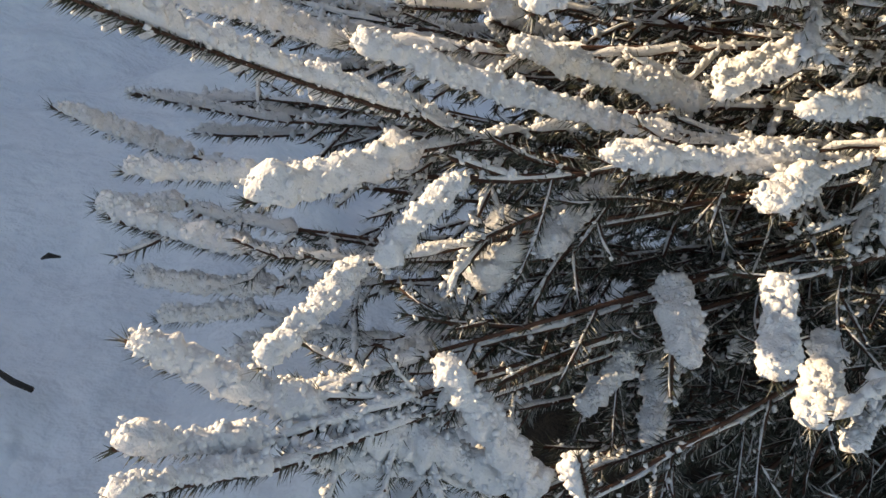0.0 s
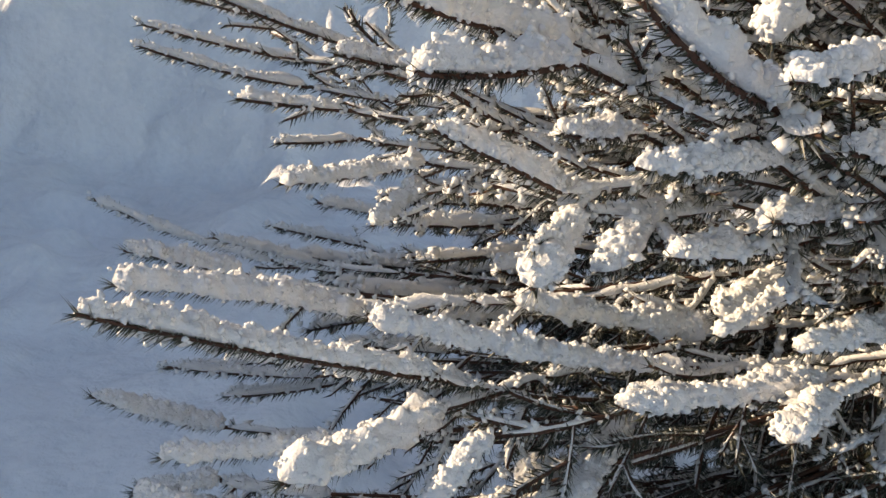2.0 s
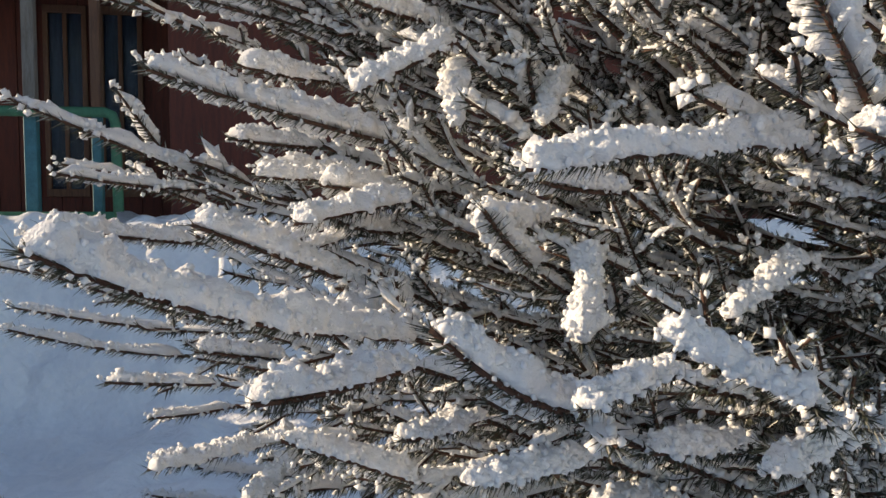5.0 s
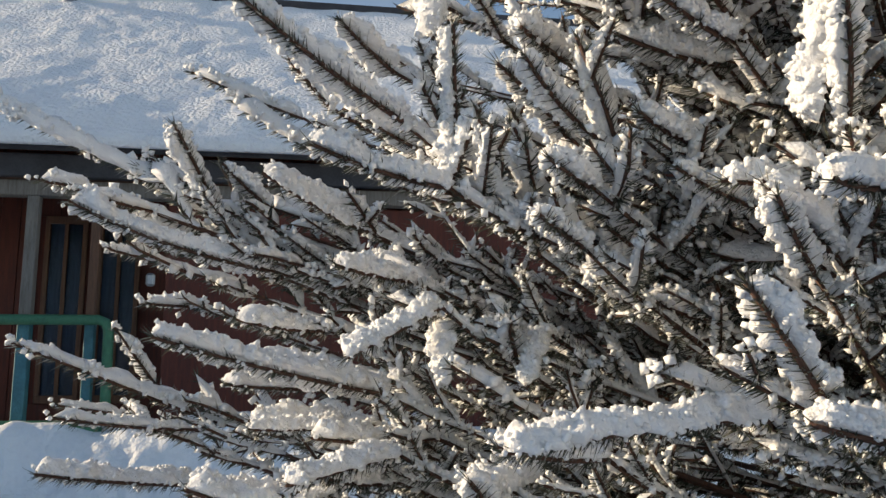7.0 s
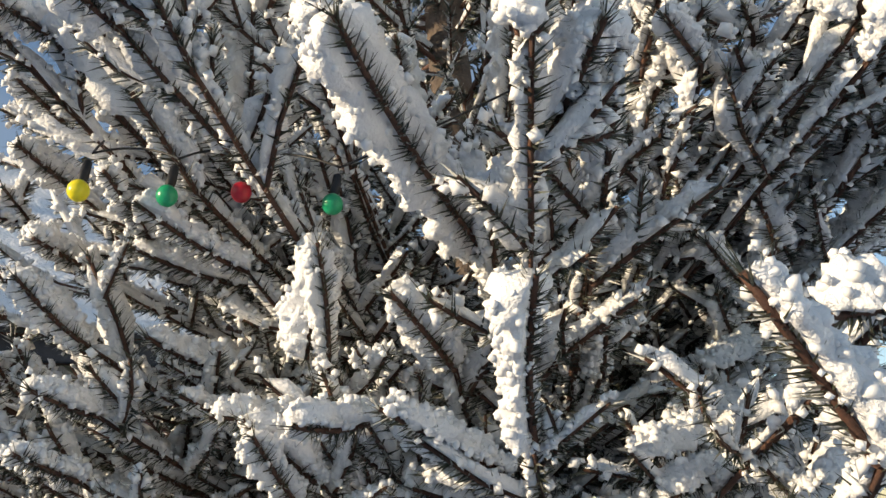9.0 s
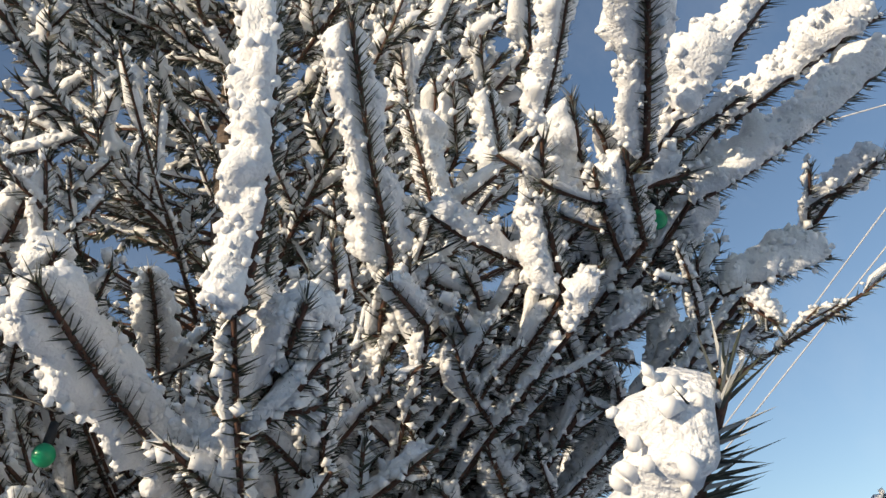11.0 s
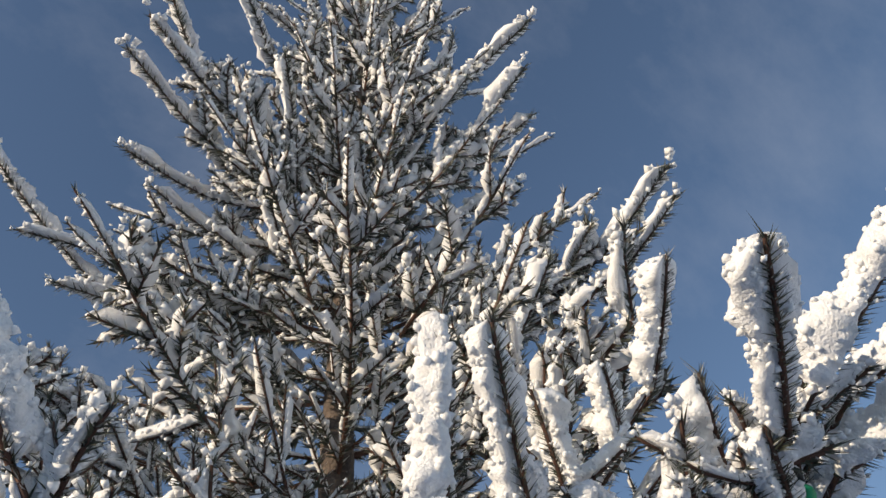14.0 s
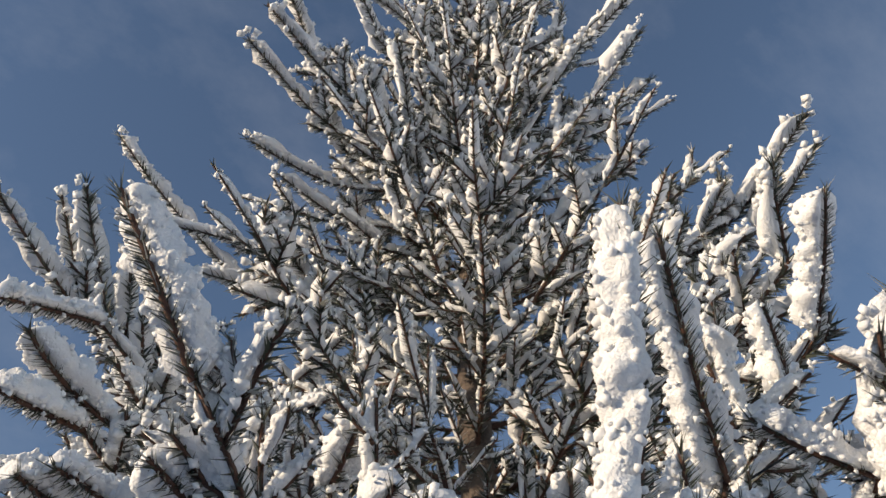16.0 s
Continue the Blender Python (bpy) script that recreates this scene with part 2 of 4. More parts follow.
def shoot(piles, base, tip, r, detail=1, lean=(0, 0, 0), cover=1.0, needle=0.0205, frost=1.0, crumb=1.0, curl=0.035):
    """One year's growth: a twig with needles all round, most caked in rime, and a knobbly coat that leaves its sheltered side bare."""
    twig, needles, rime, snow = piles
    base, tip = np.asarray(base, float), np.asarray(tip, float)
    step, sides, dn, dc, dk = DETAIL[detail]
    ln = np.linalg.norm(tip - base)
    n = max(6, int(ln / (step * r)) + 1)
    bend = (base + tip) / 2 + rng.normal(size=3) * curl * ln + np.array([0, 0, -curl * ln])
    axis = bezier(base, bend, tip, n)
    t = unit(np.gradient(axis, axis=0))
    up = unit(np.array([0, 0, 1.0]) + np.asarray(lean, float) + rng.normal(size=3) * 0.2)
    s = unit(up - t * (t @ up)[:, None])
    b = np.cross(t, s)
    grow = r / 0.022
    fine = min(grow, 1.15) if detail == 0 else grow
    cover, frost = min(cover, 1.25), min(frost, 1.0)
    # the coat: full above, thin on the sheltered side, round at the tip
    u = np.linspace(0, 1, n)
    e = min(0.4, 1.0 * r / ln)
    cap = np.sqrt(np.clip(1 - np.clip((u - 1 + e) / e, 0, 1) ** 2, 0.0, 1)) * np.sqrt(np.clip(1 - np.clip((e * 0.6 - u) / (e * 0.6), 0, 1) ** 2, 0.0, 1))
    a = np.arange(sides) * 2 * np.pi / sides
    ca, sa = np.cos(a), np.sin(a)
    seed = rng.random(3) * 60
    patch = vnoise(np.stack([u * ln / (1.9 * r) + seed[0], np.full(n, seed[1]), np.full(n, seed[2])], 1))
    patch = np.clip(0.95 + 0.35 * patch, 0.55, 1.25)
    thick = (0.16 + 0.58 * min(1.0, cover)) * (0.4 + 0.6 * frost) * (1.0, 0.9, 0.9, 0.8)[detail] * (0.8 if detail and base[2] < 1.9 else 1.0)
    w = np.clip((ca + 0.95) / 0.62, 0, 1)
    w = w * w * (3 - 2 * w)
    rad = r * thick * (0.18 + 0.82 * w)[None] * (patch * cap)[:, None]
    ring = s[:, None] * ca[None, :, None] + b[:, None] * sa[None, :, None]
    mid = axis + s * (0.24 * r * thick * patch * cap)[:, None]
    v = mid[:, None] + ring * rad[..., None]
    q = v.reshape(-1, 3)
    h = (0.6 if detail else 0.5) * billow(q / (0.62 * r), seed)
    if detail == 0:
        h = h + 0.35 * vnoise(q / (0.33 * r) + seed + 9)
    h = h.reshape(n, sides) + rng.normal(size=(n, sides)) * (0.12 if detail else 0.04)
    v = v + ring * (h * (0.06 * r * cap[:, None] + 0.6 * rad))[..., None]
    snow.add(v.reshape(-1, 3), tube_faces(n, sides))
    # knots of rime bedded in the coat, fewer on the sheltered side
    m = int(dc * ln * (0.3 + 0.7 * min(1.1, cover)) * (0.4 + 0.6 * frost) / (1.0 if detail == 0 else fine))
    if m:
        i, j = rng.integers(1, n - 1, m) if n > 3 else rng.integers(0, n, m), rng.integers(0, sides, m)
        keep = rng.random(m) < 0.25 + w[j]
        i, j = i[keep], j[keep]
        m = len(i)
        along = rng.random((m, 1))
        size = rng.uniform(0.003, 0.0095, m) * (fine ** 0.5 * crumb if detail == 0 else (1, 1.25, 1.9, 2.6)[detail] * fine) * (0.6 + 0.4 * frost)
        nodules(rime, v[i, j] * along + v[i - 1, (j + 1) % sides] * (1 - along) + ring[i, j] * (size * 0.12)[:, None], size, detail == 0)
    # twig
    stem = axis - s * (0.12 * r)
    coarse = np.concatenate([stem[:: (6, 4, 4, 5)[detail]], stem[-1:]])
    twig.add(*tube(coarse, np.linspace(0.0032, 0.0022, len(coarse)) * min(grow, 1.2), 5 if detail == 0 else 3))

    def around(m, spread, centre):
        u = rng.random(m)
        i = np.minimum((u * (n - 1)).astype(int), n - 2)
        o = stem[i] + (stem[i + 1] - stem[i]) * (u * (n - 1) - i)[:, None]
        g = centre + rng.normal(size=m) * spread
        out = s[i] * np.cos(g)[:, None] + b[i] * np.sin(g)[:, None]
        lay = np.where(u > 1 - 0.6 * e, 2.2, 1.0)            # the last needles close over the tip
        d = unit(t[i] * (rng.uniform(0.45, 0.85, m) * lay)[:, None] + out * 0.85)
        return o, d, g, i

    # knots of rime along the needles, all round but for a bare strip below
    m = int(dk * ln * (0.2 + 0.8 * frost) * (0.35 + 0.65 * min(1.0, cover)) / (1.0 if detail == 0 else fine))
    o, d, g, i = around(m, 1.05, 0.0)
    inner = i < (n - 1) * (1 - 0.6 * e)                     # none past the tip
    o, d, g, i = o[inner], d[inner], g[inner], i[inner]
    m = len(i)
    size = rng.uniform(0.005, 0.0105, m) * (0.6 + 0.4 * frost) * (0.8, 1.22, 1.75, 2.5)[detail] * (1.0 if detail == 0 else fine ** 0.95) * crumb
    out = np.maximum(thick * r * 0.95 * (0.6 + 0.4 * np.cos(g)), 0.3 * r) + rng.uniform(0.1, 0.75, m) * np.minimum(size, 0.35 * r)
    out = np.minimum(out, 0.022 * fine) / 0.8 * patch[i]
    nodules(rime, o + d * out[:, None], size)
    # bare dark needles, thickest on the sheltered side, their ends standing out of the rime elsewhere
    m = int(dn * ln / fine ** 0.7 * (1.9 if frost < 0.35 and detail else 1.0) * (1.3 if fine > 1.5 else 1.0))
    for part_of, centre, spread, more in ((0.68, np.pi, 0.95, 1.0), (0.32, 0.0, 1.5, 1.22)):
        k = int(m * part_of)
        o, d, g, i = around(k, spread, centre)
        blades(needles, o, d, rng.uniform(0.8, 1.15, k) * min(needle * fine ** 0.75, 1.1 * r) * more, np.full(k, (0.0020, 0.0027, 0.0044, 0.009)[detail] * fine ** 0.8), detail == 0)


# ---------------------------------------------------------------- ground, bank and house
def sheet(name, xs, ys, height, mat, parent=None, label=""):
    x, y = np.meshgrid(xs, ys, indexing="ij")
    v = np.stack([x, y, height(x, y)], -1).reshape(-1, 3)
    nx, ny = len(xs), len(ys)
    i, j = np.meshgrid(np.arange(nx - 1), np.arange(ny - 1), indexing="ij")
    a = (i * ny + j).ravel()
    return part(name, (v, np.stack([a, a + ny, a + ny + 1, a + 1], 1)), mat, parent, label, True)


def lumps(x, y, size, seed=0.0):
    p = np.stack([x.ravel() / size + seed, y.ravel() / size + seed * 0.7, np.full(x.size, seed)], 1)
    return vnoise(p).reshape(x.shape)


def ground_height(x, y):
    near = np.exp(-((x + 1.2) ** 2 + (y - 4) ** 2) / 60)
    z = 0.12 * lumps(x, y, 1.9, 3) + 0.10 * lumps(x, y, 0.55, 5) + near * (0.08 * lumps(x, y, 0.21, 8) + 0.14 * np.minimum(0, lumps(x, y, 0.32, 41) + 0.35) + 0.022 * lumps(x, y, 0.12, 19))
    tread = np.exp(-((x + 1.0 + 0.08 * y) / 0.45) ** 2) * np.clip((4.6 - y) / 2, 0, 1)      # trodden smooth strip
    z = z * (1 - 0.55 * tread) - 0.06 * tread
    rise = np.clip((y - 6.3 - 0.15 * lumps(x, y, 1.1, 2)) / 1.0, 0, 1)
    rise = rise * rise * (3 - 2 * rise)
    bank = rise * (1.38 + 0.12 * lumps(x, y, 0.9, 12)) + rise * (1 - rise) * 4 * (0.22 * lumps(x, y, 0.40, 21) + 0.20 * np.abs(lumps(x, y, 0.19, 33)))
    skirt = 0.22 * np.exp(-(((x - 1.3) ** 2 + (y - 1.3) ** 2) / 1.5))
    return z + bank * np.clip((11.5 - y) / 2, 0, 1) + skirt


def spread_line(lo, a, b, hi, fine, coarse):
    return np.concatenate([np.linspace(lo, a, coarse)[:-1], np.linspace(a, b, fine), np.linspace(b, hi, coarse)[1:]])


ground = sheet("ground", spread_line(-900, -5, 2, 900, 150, 22), spread_line(-900, 0.4, 8.6, 900, 180, 22), ground_height, GROUND_SNOW)
tagged(ground, "lumpy trodden white snow with a shovelled bank", "snow", kind="structure")



def litter():
    """A dark sheet on the snow that paints the shade under the skirt, with a ragged edge."""
    az, rr = np.meshgrid(np.linspace(0, 2 * np.pi, 73), np.linspace(0, 1, 16), indexing="ij")
    edge = 0.95 + 0.16 * lumps(np.cos(az), np.sin(az), 0.4, 7) + 0.08 * lumps(np.cos(az), np.sin(az), 0.15, 11)
    x, y = 1.3 + np.cos(az) * rr * edge, 1.2 + np.sin(az) * rr * edge
    z = ground_height(x, y) + 0.02 * np.clip((1 - rr) * 6, 0, 1) + 0.012 * lumps(x, y, 0.05, 13) * (rr < 0.95)
    a, b = np.meshgrid(np.arange(72), np.arange(15), indexing="ij")
    a = (a * 16 + b).ravel()
    return np.stack([x, y, z], -1).reshape(-1, 3), np.stack([a, a + 16, a + 17, a + 1], 1)


tagged(part("skirt_shade", litter(), SKIRT_SHADE, None, "", True), "dark sheet for the shade under the spruce", "litter", kind="structure")

stick = part("stick", tube(np.array([[-0.95, 1.47, 0.10], [-0.86, 1.44, 0.085], [-0.78, 1.40, 0.075], [-0.73, 1.385, 0.07]]), [0.004, 0.006, 0.008, 0.007], 6), STICK)
tagged(stick, "thin dark dry stick lying on the snow", "stick")
chip = part("bark_chip", tube(np.array([[-0.95, 1.97, 0.0], [-0.93, 1.975, 0.012], [-0.90, 1.985, 0.004]]), [0.003, 0.009, 0.003], 6), STICK)
tagged(chip, "small dark bark chip on the snow", "bark")

HY = 7.6                                                # the porch front
house = empty("house", "low red-brown wooden house with a snow-covered roof and a railed porch", "house", (0, HY + 1.5, 0))
house_base = Matrix.Translation((0, -HY - 1.5, 0))


def hpart(name, bm, mat, parent=None, label="", smooth=False):
    ob = part(name, bm, mat, parent or house, label, smooth)
    if not parent:
        ob.matrix_parent_inverse = house_base
    return ob


# back wall of the porch, boarded, with two curtained windows
WY = HY + 1.25
wall = hpart("wall", box(-7.5, 4.6, WY + 0.03, WY + 0.22, 0.6, 4.3, 0), RED_WOOD)
for k in range(61):
    x0 = -7.5 + k * 0.1978
    hit_window = any(a < x0 + 0.19 and x0 < b for a, b in ((-2.70, -2.28), (-2.17, -1.74), (-3.9, -3.3)))
    if hit_window:
        hpart("board", box(x0, x0 + 0.19, WY, WY + 0.028, 0.6, 1.62, 0.004), RED_WOOD, wall)
        hpart("board", box(x0, x0 + 0.19, WY, WY + 0.028, 3.55, 4.3, 0.004), RED_WOOD, wall)
    else:
        hpart("board", box(x0, x0 + 0.19, WY, WY + 0.028, 0.6, 4.3, 0.004), RED_WOOD, wall)
for a, b in ((-2.70, -2.28), (-2.17, -1.74), (-3.9, -3.3)):
    w = hpart("window", box(a, b, WY - 0.02, WY + 0.006, 1.62, 1.70, 0.004), BROWN_WOOD, None, "narrow dark window with a drawn curtain")
    for x0, x1, z0, z1 in ((a, a + 0.05, 1.7, 3.47), (b - 0.05, b, 1.7, 3.47), (a, b, 3.47, 3.55), ((a + b) / 2 - 0.02, (a + b) / 2 + 0.02, 1.7, 3.47)):
        hpart("frame", box(x0, x1, WY - 0.02, WY + 0.006, z0, z1, 0.004), BROWN_WOOD, w)
    hpart("pane", box(a + 0.05, b - 0.05, WY + 0.008, WY + 0.012, 1.7, 3.47, 0), GLASS, w)
    hpart("curtain", box(a + 0.05, b - 0.05, WY + 0.018, WY + 0.027, 1.7, 3.47, 0), CURTAIN, w)
hpart("end_wall", box(4.42, 4.6, WY + 0.23, 12.9, 0.6, 5.2, 0), RED_WOOD)
hpart("end_wall", box(-7.5, -7.3, WY + 0.23, 12.9, 0.6, 5.2, 0), RED_WOOD)
hpart("porch_floor", box(-7.5, 4.6, HY - 0.05, WY, 1.22, 1.34), GREY_WOOD)
hpart("porch_wall", box(-1.28, 4.6, HY + 0.05, HY + 0.16, 1.36, 3.46), RED_WOOD, None, "red-brown boarded side of the porch")
hpart("porch_ceiling", box(-7.5, 4.6, HY + 0.1, WY, 3.80, 3.84, 0), BROWN_WOOD)
hpart("beam", box(-7.5, 4.6, HY - 0.06, HY + 0.08, 3.48, 3.62), GREY_WOOD, None, "weathered grey eave beam")
hpart("fascia", box(-7.6, 4.7, HY - 0.16, HY - 0.08, 3.63, 3.84), DARK_TRIM)
for x, m in ((-2.43, 0), (-4.9, 0), (-7.2, 0)):
    p = hpart("post", box(x - 0.05, x + 0.05, HY - 0.05, HY + 0.05, 2.36, 3.48), GREY_WOOD, None, "grey porch post with a teal lower half")
    hpart("painted_foot", box(x - 0.052, x + 0.052, HY - 0.052, HY + 0.052, 1.34, 2.36), TEAL_PAINT, p)
p = hpart("post", box(-1.94, -1.86, HY + 0.02, HY + 0.1, 2.36, 3.48), BROWN_WOOD, None, "brown porch post with a green lower half")
hpart("painted_foot", box(-1.942, -1.858, HY + 0.018, HY + 0.102, 1.34, 2.36), TEAL_PAINT, p)
railing = hpart("railing", tube(np.array([[-7.4, HY - 0.09, 2.36], [-4.0, HY - 0.09, 2.36], [-1.80, HY - 0.09, 2.365], [-1.735, HY - 0.09, 2.34], [-1.71, HY - 0.09, 2.27], [-1.70, HY - 0.09, 1.5]]), [0.045] * 6, 10), GREEN_PAINT, None, "green painted porch rail with a rounded corner", True)
hpart("lower_rail", box(-7.4, -1.72, HY - 0.13, HY - 0.056, 1.38, 1.50, 0.015), GREEN_PAINT, railing)
hpart("porch_lamp", box(-1.44, -1.36, HY - 0.01, HY + 0.046, 2.68, 2.80, 0.02), STEEL)

# roof: dark deck with a thick snow sheet, an overhanging lip, a dark ridge board and a flue
RIDGE_Y, RIDGE_Z, EAVE_Z = 10.4, 6.62, 3.92
slope = (RIDGE_Z - EAVE_Z) / (RIDGE_Y - HY + 0.3)


def deck(side):
    bm = bmesh.new()
    y = HY - 0.3 if side < 0 else 2 * RIDGE_Y - HY + 0.3
    q = [bm.verts.new(c) for c in ((-7.9, y, EAVE_Z - 0.09), (4.95, y, EAVE_Z - 0.09), (4.95, RIDGE_Y, RIDGE_Z - 0.09), (-7.9, RIDGE_Y, RIDGE_Z - 0.09))]
    f = bm.faces.new(q)
    ext = bmesh.ops.extrude_face_region(bm, geom=[f])
    bmesh.ops.translate(bm, vec=(0, 0, 0.08), verts=[v for v in ext["geom"] if isinstance(v, bmesh.types.BMVert)])
    bmesh.ops.recalc_face_normals(bm, faces=bm.faces)
    return bm


roof = hpart("roof", deck(-1), DARK_TRIM)
hpart("roof_back", deck(1), DARK_TRIM)


def roof_snow():
    """A closed sheet of snow on the front slope, drooping over the eave."""
    xs, ws = np.linspace(-7.95, 4.98, 250), np.linspace(0, 1, 70)
    x, w = np.meshgrid(xs, ws, indexing="ij")
    y = HY - 0.42 + w * (RIDGE_Y - HY + 0.38)
    z = EAVE_Z + slope * np.maximum(0, y - HY + 0.3)
    lip = np.clip((y - HY + 0.42) / 0.28, 0, 1)
    ledge = np.clip((-1.2 - x) / 2.2, 0, 1) * np.exp(-((y - HY - 0.1) / 0.42) ** 2) * 0.12
    drift = 0.022 * lumps(x, y * 1.6, 0.45, 4) + 0.010 * lumps(x, y * 1.3, 0.16, 6) + 0.016 * np.maximum(0, lumps(x * 0.7, y * 2.0, 0.09, 9)) + 0.05 * lumps(x, y, 1.6, 2)
    rub = np.exp(-((x + 0.9 * (y - 9.0) + 1.4) / 0.14) ** 2) * 0.02 + np.exp(-((x + 0.9 * (y - 9.0) + 2.0) / 0.12) ** 2) * 0.02
    thick = 0.20 * np.sqrt(np.clip(1 - (1 - lip) ** 2, 0, 1)) + ledge + drift * lip + rub * lumps(x, y, 0.07, 15)
    top = np.stack([x, y, z + np.maximum(thick, 0.01) - 0.06 * (1 - lip)], -1).reshape(-1, 3)
    low = np.stack([x, y + 0.02, z - 0.005 - 0.06 * (1 - lip)], -1).reshape(-1, 3)
    nx, nw = x.shape
    i, j = np.meshgrid(np.arange(nx - 1), np.arange(nw - 1), indexing="ij")
    a = (i * nw + j).ravel()
    f = np.stack([a, a + nw, a + nw + 1, a + 1], 1)
    off = nx * nw
    e = np.arange(nx - 1) * nw
    front = np.stack([e, e + off, e + nw + off, e + nw], 1)
    return np.concatenate([top, low]), np.concatenate([f, f[:, ::-1] + off, front])


snow_on_roof = part("roof_snow", roof_snow(), ROOF_SNOW, None, "", True)
tagged(snow_on_roof, "thick wind-carved snow sheet lying on the house roof", "snow")
hpart("ridge_board", box(-7.9, 4.95, RIDGE_Y - 0.09, RIDGE_Y + 0.09, RIDGE_Z + 0.0, RIDGE_Z + 0.235), DARK_TRIM, None, "dark ridge board with frost streaks")
flue = hpart("flue", tube(np.array([[-2.99, 10.05, 6.1], [-2.99, 10.05, 7.9], [-2.99, 10.05, 7.91]]), [0.095, 0.095, 0.06], 18), STEEL, None, "round grey metal flue pipe", True)
hpart("collar", tube(np.array([[-2.99, 10.05, 6.28], [-2.99, 10.05, 6.36], [-2.99, 10.05, 6.45]]), [0.17, 0.15, 0.097], 18), DARK_TRIM, flue)

# plain wall and block, added out of view sunward to shade yard and low boughs
shade_wall = part("shade_wall_west", box(-7.3, -7.0, -8, 2.5, 0.0, 2.7, 0), PLASTER)
tagged(shade_wall, "plain grey unseen wall added to shade the yard", "wall", kind="structure")
# taller unseen block, its height set by where the shade must end
outbuilding = part("shade_wall_northwest", box(-9.5, -7.0, 2.5, 7.3, 0.0, 3.08, 0), PLASTER)
tagged(outbuilding, "plain grey unseen block added to shade the yard", "outbuilding", kind="structure")

# overhead lines
for k, (a, b) in enumerate((((12.5, -0.5, 8.55), (12.8, 1.55, 7.45)), ((12.8, 0.0, 7.95), (12.75, 1.6, 7.0)), ((12.4, -0.6, 8.75), (12.3, 0.1, 8.9)))):
    a, b = Vector(a), Vector(b)
    p0, p1 = a + (a - b) * 6, b + (b - a) * 3
    w = part("overhead_wire", tube(bezier(np.array(p0), np.array((p0 + p1) / 2 + Vector((0, 0, -0.1))), np.array(p1), 24), [0.012] * 24, 6), WIRE, None, "", True)
    tagged(w, "thin frosted overhead wire against the sky", "wire", "overhead wires")


# ---------------------------------------------------------------- the spruce
def trunk_at(z):
    """Centre line of the trunk, leaning a little towards its top."""
    w = max(0.0, (z - 3.2) / 3.0)
    return np.array([1.30 + 0.12 * w, 1.28 - 0.42 * w * w ** 0.3, z])


spruce = empty("spruce_tree", "tall blue spruce thick with hoar frost and snow", "tree", (1.3, 1.28, 0))
spruce_base = Matrix.Translation((-1.3, -1.28, 0))
zs = np.linspace(-0.1, 6.1, 40)
trunk = part("trunk", tube(np.array([trunk_at(z) for z in zs]), 0.012 + 0.075 * (1 - np.clip(zs / 6.2, 0, 1)) ** 0.9, 14), BARK, spruce, "grey-brown scaly trunk", True)
trunk.matrix_parent_inverse = spruce_base

BULB_SPOTS = np.array([[0.31, 0.64, 2.20], [0.39, 0.61, 2.19], [0.47, 0.60, 2.21], [0.54, 0.52, 2.17]])
EYES = np.array([[0.0, -0.01, 1.55], [0.05, -0.05, 1.68], [0.08, -0.14, 1.80], [0.2, -0.22, 1.84], [0.2, -0.27, 1.87], [0.1, -0.25, 1.87]])     # where a person would stand clear


def finish(piles, name="bough", label="", pad=None):
    twig, needles, rime, snow = piles
    ob = part(name, twig.done(), TWIG, spruce, label, True)
    ob.matrix_parent_inverse = spruce_base
    for nm, pile, mat, smooth in (("needles", needles, NEEDLE, False), ("rime", rime, RIME, True), ("snow", snow, SNOW, True)):
        d = pile.done()
        if d:
            tagged(part(nm, d, mat, ob, "", smooth), kind="stuff")
    if pad and pad.n:
        part("snow_pad", pad.done(), SNOW, ob, "", True)
    return ob


def clear(q):
    return np.linalg.norm(EYES - q, axis=1).min() > 0.60 and np.linalg.norm(BULB_SPOTS - q, axis=1).min() > 0.12


def crown_radius(z):
    return np.interp(z, [0.2, 1.0, 2.3, 4.0, 4.8, 5.6, 6.2], [1.7, 1.75, 1.45, 1.0, 0.75, 0.45, 0.12])


def level(q, finest):
    """How finely a shoot at q is modelled: coarse deep inside the tree and on its far side."""
    c = trunk_at(q[2])
    depth = np.linalg.norm((q - c)[:2]) / crown_radius(q[2])
    facing = float((q - c)[:2] @ unit(np.array([0.1, -0.1]) - c[:2]))
    if facing < -0.2 or depth < (0.3 if q[2] < 3 else 0.2):
        return 3
    return max(finest, 1 if depth > 0.42 and np.linalg.norm(EYES - q, axis=1).min() < 1.45 + 2.6 * (q[2] > 3) else 2)


